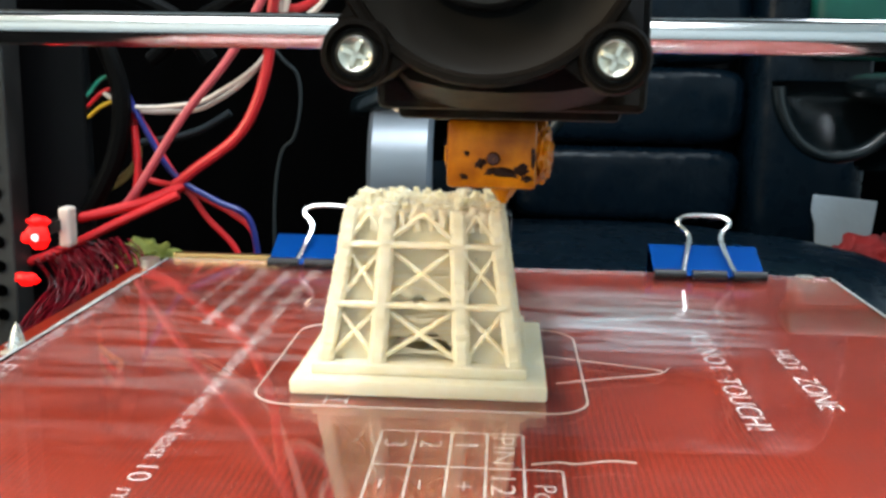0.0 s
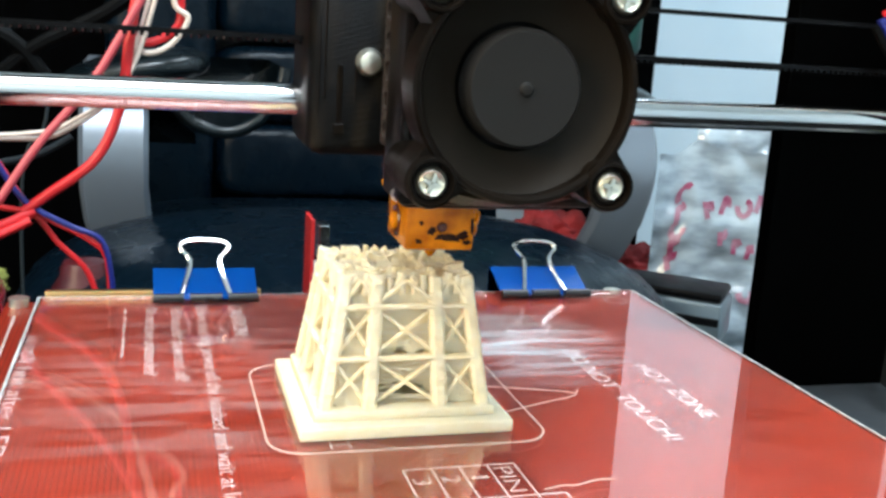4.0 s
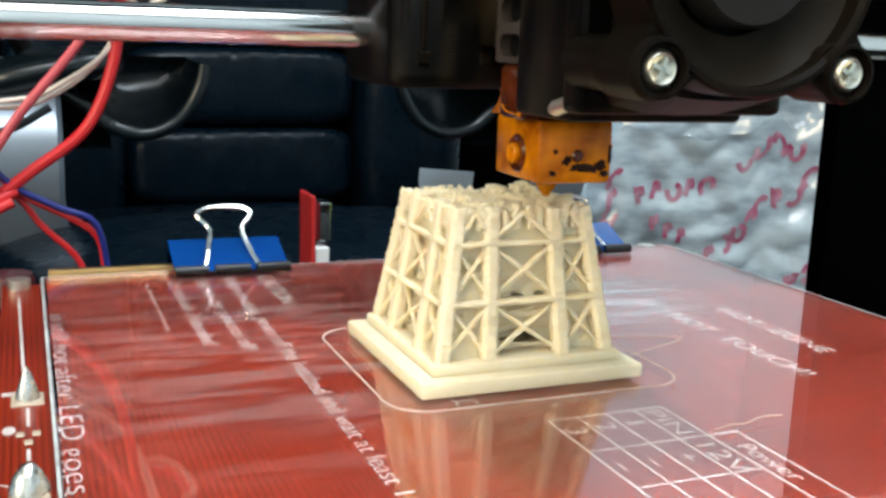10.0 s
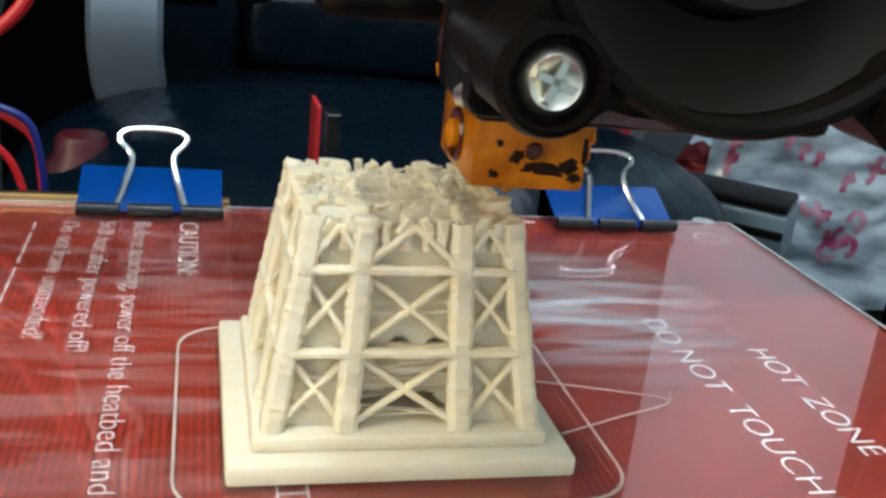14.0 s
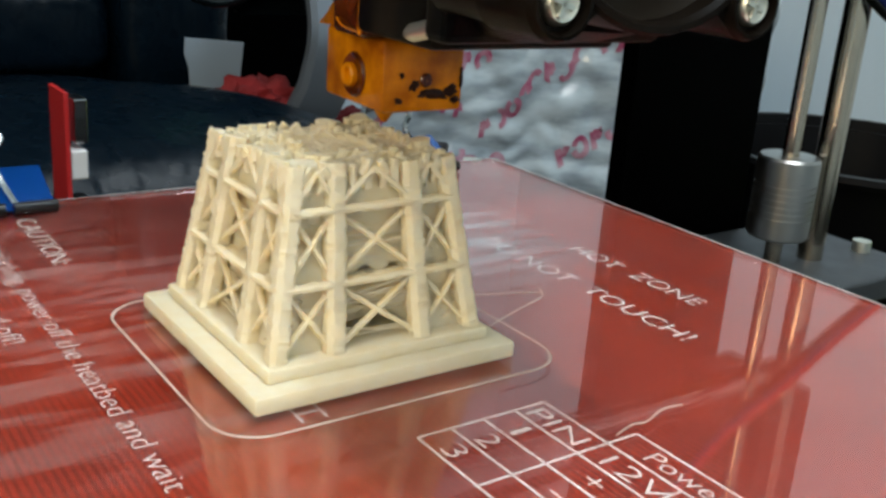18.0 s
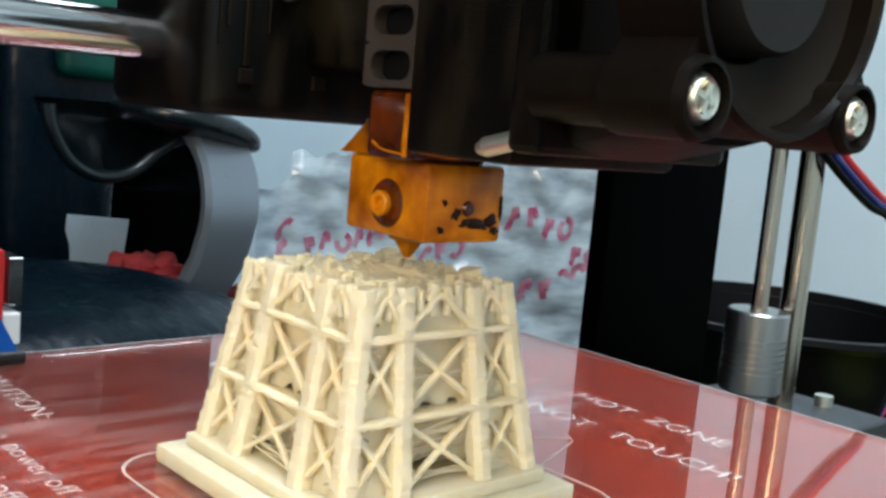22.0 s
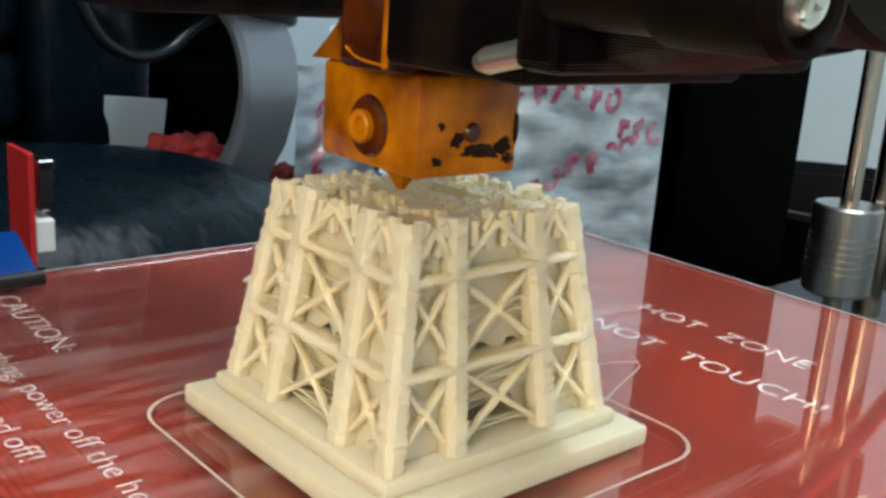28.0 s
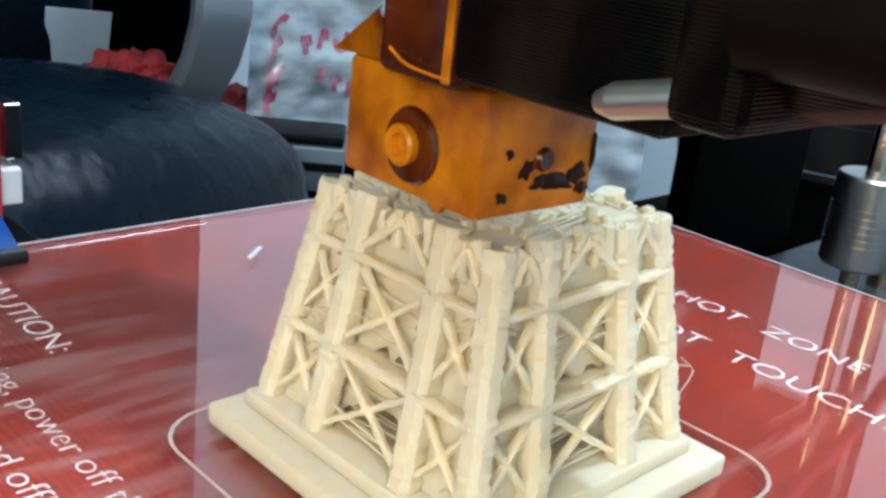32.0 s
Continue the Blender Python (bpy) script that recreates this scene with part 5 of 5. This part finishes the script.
def cushion(name, x0, x1, y0, y1, z0, z1, bulge, label=""):
    bm = bmesh.new()
    nx, ny = 24, 16
    c = Vector(((x0 + x1) / 2, (y0 + y1) / 2, (z0 + z1) / 2))
    s = Vector(((x1 - x0) / 2, (y1 - y0) / 2, (z1 - z0) / 2))
    bmesh.ops.create_uvsphere(bm, u_segments=36, v_segments=20, radius=1.0)
    for v in bm.verts:
        p = v.co.copy()
        q = Vector([math.copysign(abs(a) ** bulge, a) for a in p])
        v.co = Vector((c.x + s.x * q.x, c.y + s.y * q.y, c.z + s.z * q.z))
    return part(name, bm, "leather", chair, label, True)


cushion("seat", -0.17, 0.428, 0.48, 0.90, -0.27, -0.096, 0.74)
cushion("seat_roll", -0.12, 0.36, 0.88, 1.14, -0.27, -0.140, 0.6)
for k in range(6):
    cushion("back_cushion", 0.025, 0.320, 1.10, 1.22, -0.150 + 0.101 * k, -0.050 + 0.101 * k, 0.36)
cushion("side_bolster", 0.320, 0.470, 1.08, 1.22, -0.24, 0.46, 0.42)
cushion("side_bolster", -0.110, 0.025, 1.08, 1.22, -0.24, 0.46, 0.42)
bm = bmesh.new()
box(bm, -0.10, 0.46, 1.18, 1.26, -0.25, 0.50, 0.03, 3)
part("back_shell", bm, "leather", chair, smooth=True)


def band(bm, pts, wide, thick):
    """A flat strip that bends in the y-z plane."""
    rings = []
    for i, p in enumerate(pts):
        a, b = Vector(pts[max(i - 1, 0)]), Vector(pts[min(i + 1, len(pts) - 1)])
        ahead = (b - a).normalized()
        side = Vector((1, 0, 0))
        up = ahead.cross(side).normalized()
        rings.append([bm.verts.new(Vector(p) + side * wide / 2 * u + up * thick / 2 * v) for u, v in ((-1, -0.4), (-0.85, -1), (0.85, -1), (1, -0.4), (1, 0.4), (0.85, 1), (-0.85, 1), (-1, 0.4))])
    for a, b in zip(rings, rings[1:]):
        for k in range(8):
            bm.faces.new((a[k], a[(k + 1) % 8], b[(k + 1) % 8], b[k]))
    bm.faces.new(rings[0][::-1])
    bm.faces.new(rings[-1])


for x, side in ((-0.09, -1), (0.470, 1)):
    bm = bmesh.new()
    pts = [(x, 0.92 + 0.10 * math.cos(radians(a)), -0.06 + 0.085 * math.sin(radians(a))) for a in range(60, 201, 10)] + [(x - 0.003 * side, 0.835, -0.12), (x - 0.012 * side, 0.855, -0.16), (x - 0.030 * side, 0.885, -0.21), (x - 0.06 * side, 0.92, -0.30)]
    band(bm, pts, 0.066, 0.022)
    part("arm", bm, "grey", chair, "grey moulded plastic arm", True)
    # a flattened pad that lies over the top of the arm
    bm = bmesh.new()
    bmesh.ops.create_uvsphere(bm, u_segments=32, v_segments=18, radius=1.0)
    for v in bm.verts:
        q = [math.copysign(abs(c) ** 0.75, c) for c in v.co]
        v.co = Vector((x + side * (-0.018 + 0.078 * q[0]), 0.895 + 0.075 * q[1], 0.026 - 0.016 * q[0] - 0.007 * q[0] * q[0] + 0.019 * q[2]))
    part("arm_pad", bm, "bracket", chair, "padded black arm rest", True)
    # the moulded saddle: a sheet that dips in an S towards the seat, with a rolled rim
    rim = [(-0.174, 0.034), (-0.170, 0.014), (-0.158, -0.010), (-0.140, -0.028), (-0.112, -0.037), (-0.080, -0.029), (-0.055, -0.008), (-0.030, 0.007), (-0.006, 0.006), (0.004, -0.008), (0.006, -0.045)]
    bm = bmesh.new()
    tube(bm, [(x + side * dx, 0.885, z) for dx, z in rim], 0.0075, 12, 6)
    part("arm_rim", bm, "bracket", chair, "rolled dark rim of the arm saddle", True)
    bm = bmesh.new()
    grid = []
    for dx, z in rim[:9]:
        row = []
        for k in range(7):
            f = k / 6
            row.append(bm.verts.new((x + side * (dx + 0.012 * f), 0.890 + 0.055 * math.sin(f * 2.2), z + (0.040 - z) * f)))
        grid.append(row)
    for p, q in zip(grid, grid[1:]):
        for k in range(6):
            bm.faces.new((p[k], p[k + 1], q[k + 1], q[k]))
    bmesh.ops.solidify(bm, geom=bm.faces[:], thickness=0.004)
    part("arm_saddle", bm, "bracket", chair, "dark moulded saddle under the arm pad", True)
    bm = bmesh.new()
    grid = []
    for dx, z in ((-0.082, -0.036), (-0.055, -0.014), (-0.030, 0.000), (-0.006, 0.000), (0.004, -0.010)):
        row = []
        for k in range(5):
            f = k / 4
            row.append(bm.verts.new((x + side * dx, 0.895 + 0.02 * math.sin(f * math.pi), z + (-0.052 - z) * f)))
        grid.append(row)
    for p, q in zip(grid, grid[1:]):
        for k in range(4):
            bm.faces.new((p[k], p[k + 1], q[k + 1], q[k]))
    bmesh.ops.solidify(bm, geom=bm.faces[:], thickness=0.006)
    part("arm_gusset", bm, "bracket", chair, "dark gusset between saddle and arm", True)
bm = bmesh.new()
cyl(bm, (0.18, 0.8, -0.70), (0.18, 0.8, -0.23), 0.03)
part("column", bm, "black", chair)
for k in range(5):
    a = math.tau * k / 5
    bm = bmesh.new()
    beam(bm, (0.18, 0.8, -0.72), (0.18 + 0.3 * math.cos(a), 0.8 + 0.3 * math.sin(a), -0.785), 0.05, 0.03)
    part("foot", bm, "black", chair)

# dark boxes added to give the black background behind the chair
cabinet = thing("dark_backdrop", "tall dark boxes added for the black background behind the chair", "cabinet")
bm = bmesh.new()
box(bm, -1.55, -0.80, 1.30, 1.69, -0.80, 1.2, 0.004)
part("body", bm, "darkwood", cabinet)
bm = bmesh.new()
box(bm, -0.795, 0.0, 1.30, 1.69, -0.80, 1.2, 0.004)
part("dark_panel", bm, "darkwood", cabinet)
bm = bmesh.new()
box(bm, 0.005, 0.74, 1.30, 1.69, -0.80, 1.2, 0.004)
part("dark_panel", bm, "darkwood", cabinet)

DEVICE = pose(0.495, 0.735, -0.195, 0, 0, -40) @ Matrix.Scale(1.22, 4)


def device_top():
    bm = bmesh.new()
    box(bm, -0.048, 0.048, -0.033, 0.021, 0.0162, 0.024, 0.003, 2, DEVICE)
    return bm


device = thing("silver_device", "silver box-shaped device lying behind the printer", "device")
bm = bmesh.new()
box(bm, -0.05, 0.05, -0.035, 0.022, -0.022, 0.016, 0.004, 2, DEVICE)
part("case", bm, "silver", device, smooth=True)
bm = bmesh.new()
box(bm, -0.048, 0.048, -0.037, -0.033, -0.004, 0.003, 0.001, 1, DEVICE)
part("vent_strip", bm, "black", device, "black strip along the side")
part("vent_grille", device_top(), "black", device, "black top of the device", True)
bm = bmesh.new()
box(bm, -0.045, 0.045, -0.030, 0.018, -0.155, -0.0225, 0.004, 1, DEVICE)
stand = thing("low_stand", "low dark stand under the silver device on the crate", "stand")
part("body", bm, "darkwood", stand)
pot = thing("red_jar", "small dark red jar behind the bed", "jar")
bm = bmesh.new()
lathe(bm, [(0.0001, 0.0), (0.027, 0.0), (0.027, 0.030), (0.025, 0.044), (0.019, 0.053), (0.0185, 0.060), (0.016, 0.065), (0.0001, 0.066)], 28, pose(-0.105, 0.60, -0.176))
part("body", bm, "jar", pot, smooth=True)
rag = thing("yellow_rag", "yellow-green rag behind the bed corner", "cloth")
bm = bmesh.new()
bmesh.ops.create_icosphere(bm, subdivisions=4, radius=1.0)
for v in bm.verts:
    p = v.co.copy()
    v.co = Vector((-0.1185 + 0.010 * p.x, 0.1750 + 0.009 * p.y, -0.0165 + 0.0060 * p.z)) + p * 0.007 * noise.noise(p * 2.6)
part("fold", bm, "rag", rag, smooth=True)

tag = thing("care_label", "white fabric label hanging from the chair arm", "label")
bm = bmesh.new()
box(bm, -0.038, 0.038, -0.001, 0.001, -0.036, 0.036, 0.0005, 1, pose(0.436, 1.080, -0.141, 6, 4, -8))
part("cloth", bm, "tag", tag)
for label, cx, cy, cz, sx, sy, sz in (("crumpled red cloth on the chair seat", 0.442, 0.955, -0.158, 0.050, 0.032, 0.024), ("dark red cloth lying low beside the chair arm", 0.530, 0.905, -0.192, 0.050, 0.030, 0.026)):
    red = thing("red_cloth", label, "cloth", "red cloths by the chair")
    bm = bmesh.new()
    bmesh.ops.create_icosphere(bm, subdivisions=4, radius=1.0)
    for v in bm.verts:
        p = v.co.copy()
        v.co = Vector((cx + sx * p.x, cy + sy * p.y, cz + sz * p.z)) + p * 0.016 * noise.noise(p * 3 + Vector((cx * 9, 0, 0)))
    part("fold", bm, "redcloth", red, smooth=True)


# ---- crumpled bag behind the frame ----
bag = thing("plastic_bag", "crumpled clear plastic bag with magenta print", "plastic bag")
M["bag"] = material("clear_bag", (0.5, 0.55, 0.58), 0.35, 0, Coat_Weight=1.0, Coat_Roughness=0.08)
mm = M["bag"]
# shaded folds and pale highlights of the clear film, painted as noise
n1 = node(mm, "ShaderNodeTexNoise", Scale=16.0, Detail=5.0)
link(mm, coords(mm, (1, 1, 2.6)), n1.inputs["Vector"])
rp = mm.node_tree.nodes.new("ShaderNodeValToRGB")
rp.color_ramp.elements[0].position, rp.color_ramp.elements[0].color = 0.28, (0.15, 0.18, 0.21, 1)
mid = rp.color_ramp.elements.new(0.50)
mid.color = (0.33, 0.39, 0.44, 1)
mid = rp.color_ramp.elements.new(0.60)
mid.color = (0.42, 0.49, 0.54, 1)
rp.color_ramp.elements[-1].position, rp.color_ramp.elements[-1].color = 0.78, (0.50, 0.57, 0.62, 1)
link(mm, n1.outputs["Fac"], rp.inputs["Fac"])
link(mm, rp.outputs["Color"], mm.node_tree.nodes["Principled BSDF"].inputs["Base Color"])
rough_noise(mm, 25, 0.12, 0.34)


M["magenta"] = rough_noise(mottle(material("magenta_ink", (0.4, 0.05, 0.15), 0.35), (0.26, 0.03, 0.09), (0.42, 0.24, 0.30), 45), 60, 0.25, 0.45)


def crumple(name, a, b, z0, z1, amount, seed, prints=()):
    bm = bmesh.new()
    nu, nv = 90, 70
    a, b = Vector((*a, 0)), Vector((*b, 0))
    off = Vector((b.y - a.y, a.x - b.x, 0)).normalized()
    grid = []
    for i in range(nu + 1):
        row = []
        for j in range(nv + 1):
            u, v = i / nu, j / nv
            q = Vector((u * 5 + seed, v * 4, seed))
            d = noise.noise(q) + 0.55 * (1 - abs(noise.noise(q * 1.9)) * 2) + 0.22 * noise.noise(q * 4.1)
            p = a.lerp(b, u) + Vector((0, 0, z0 + (z1 - z0) * v + v * (0.06 * (u - 0.4) + 0.035 * noise.noise(Vector((u * 5, seed, 0))) + 0.012 * noise.noise(Vector((u * 17, seed, 3))))))
            row.append(bm.verts.new(p - off * (amount * d + 0.03 * math.sin(math.pi * u))))
        grid.append(row)
    grid_at = [[v.co.copy() for v in row] for row in grid]
    for i in range(nu):
        for j in range(nv):
            bm.faces.new((grid[i][j], grid[i + 1][j], grid[i + 1][j + 1], grid[i][j + 1]))
    me = part(name, bm, "bag", bag)
    me.data.shade_smooth()
    def on_film(u, v):
        i, j = min(max(u, 0), 0.999) * nu, min(max(v, 0), 0.999) * nv
        i0, j0 = int(i), int(j)
        low = grid_at[i0][j0].lerp(grid_at[i0 + 1][j0], i - i0)
        return low.lerp(grid_at[i0][j0 + 1].lerp(grid_at[i0 + 1][j0 + 1], i - i0), j - j0) + off * 0.0016

    wide, tall = (b - a).length, z1 - z0
    pick = random.Random(int(seed * 10))
    for u0, v0, size, count, tilt in prints:
        for k in range(count):
            # one printed mark: a thick open ring, or two short strokes
            cu = u0 + k * 2.1 * size / wide * math.cos(radians(tilt))
            cv = v0 + k * 2.1 * size / tall * math.sin(radians(tilt))
            kind = pick.random()
            if kind < 0.5:
                start, sweep = pick.uniform(0, 360), pick.choice((110, 190, 260, 330))
                arcs = [[(math.cos(radians(start + sweep * n / 14)), math.sin(radians(start + sweep * n / 14))) for n in range(15)]]
            else:
                lean = pick.uniform(-0.5, 0.5)
                arcs = [[(-0.5 + lean * (n / 3 - 1), n / 3 - 1) for n in range(7)], [(-0.6 + n / 5, pick.choice((0.9, 0.0)) + 0.05 * n) for n in range(7)]]
            bm = bmesh.new()
            for arc in arcs:
                rows = []
                for n, (x, y) in enumerate(arc):
                    x1, y1 = arc[min(n + 1, len(arc) - 1)]
                    x2, y2 = arc[max(n - 1, 0)]
                    length = math.hypot(x1 - x2, y1 - y2) or 1.0
                    nx, ny = -(y1 - y2) / length * 0.34, (x1 - x2) / length * 0.34
                    rows.append([bm.verts.new(on_film(cu + (x * 0.75 + d * nx) * size / wide, cv + (y + d * ny) * size / tall)) for d in (-1, 1)])
                for p, q in zip(rows, rows[1:]):
                    bm.faces.new((p[0], p[1], q[1], q[0]))
            part("printed_mark", bm, "magenta", bag, "magenta printed mark", True)
    return me


crumple("film", (0.53, 0.86), (0.98, 0.64), -0.38, -0.02, 0.014, 3.0,
        ((0.05, 0.60, 0.010, 5, 84), (0.13, 0.78, 0.010, 5, 12), (0.17, 0.68, 0.009, 3, -20), (0.24, 0.50, 0.011, 4, -44), (0.31, 0.58, 0.010, 4, 36), (0.43, 0.70, 0.011, 4, 34), (0.38, 0.90, 0.010, 4, 8),
         (0.52, 0.46, 0.011, 5, 24), (0.60, 0.84, 0.011, 5, -10), (0.70, 0.58, 0.011, 4, 18), (0.30, 0.34, 0.011, 3, 60), (0.82, 0.70, 0.010, 3, -16)))
crumple("film", (0.60, 0.90), (1.01, 0.68), -0.38, 0.02, 0.018, 8.0)

crate = thing("storage_crate", "dark storage crate behind the desk under the bag", "crate")
bm = bmesh.new()
box(bm, 0.46, 1.15, 0.50, 1.00, -0.80, -0.385, 0.006)
part("body", bm, "darkwood", crate)

# small lime plastic thing of unknown use; its dark slot is a black block
gadget = thing("lime_gadget", "lime green and black plastic gadget beside the printer", "tape measure")
bm = bmesh.new()
outline(bm, round_rect(-0.022, 0.022, -0.018, 0.018, 0.008), -0.085, -0.052)
bmesh.ops.transform(bm, matrix=pose(0.303, 0.018, 0, 0, 0, 30), verts=bm.verts[:])
part("case", bm, "lime", gadget, smooth=True)
bm = bmesh.new()
outline(bm, round_rect(-0.010, 0.014, -0.0186, -0.010, 0.003), -0.074, -0.054)
bmesh.ops.transform(bm, matrix=pose(0.303, 0.018, 0, 0, 0, 30), verts=bm.verts[:])
part("dark_slot", bm, "black", gadget, "dark slot, built as a black block", True)

tub = thing("black_tub", "round black plastic tub beside the printer", "tub")
bm = bmesh.new()
lathe(bm, [(0.0001, -0.085), (0.064, -0.085), (0.074, -0.0245), (0.072, -0.0245), (0.062, -0.080), (0.0001, -0.080)], 48, pose(0.352, 0.114, 0))
part("wall", bm, "black", tub, smooth=True)
bm = bmesh.new()
lathe(bm, [(0.0720, -0.0243), (0.0770, -0.0240), (0.0780, -0.0215), (0.0770, -0.0190), (0.0730, -0.0190), (0.0720, -0.0243)], 48, pose(0.352, 0.114, 0))
part("rim", bm, "black", tub, smooth=True)

parcel = thing("green_bag", "dark green bag with white print behind the chair", "bag")
bm = bmesh.new()
box(bm, 0.375, 0.590, 1.05, 1.085, 0.062, 0.27, 0.016, 3)
part("body", bm, "green", parcel, smooth=True)
bm = bmesh.new()
box(bm, 0.370, 0.595, 1.042, 1.093, 0.235, 0.275, 0.012, 3)
part("folded_top", bm, "green", parcel, smooth=True)
for k in range(3):
    bm = bmesh.new()
    box(bm, 0.45 + 0.022 * k, 0.462 + 0.022 * k, 1.0455, 1.0490, 0.155, 0.170 + 0.010 * (k % 2), 0.001, 1)
    part("printed_bar", bm, "white", parcel)


# ---- what slides ----
def motions():
    for ob in (heatbed, glass_plate, skirt, tower, strip):
        walk(ob, [(t, pose(0, y, 0)) for t, y in BED])
    for ob, x in ((clip_a, -0.0376), (clip_b, 0.0745)):
        walk(ob, [(t, pose(x, 0.0858 + y, 0)) for t, y in BED])
    walk(print_head, [(t, pose(HEAD_X + x, HEAD_Y, HEAD_Z, 0, 0, HEAD_YAW)) for t, x in HEAD])


motions()
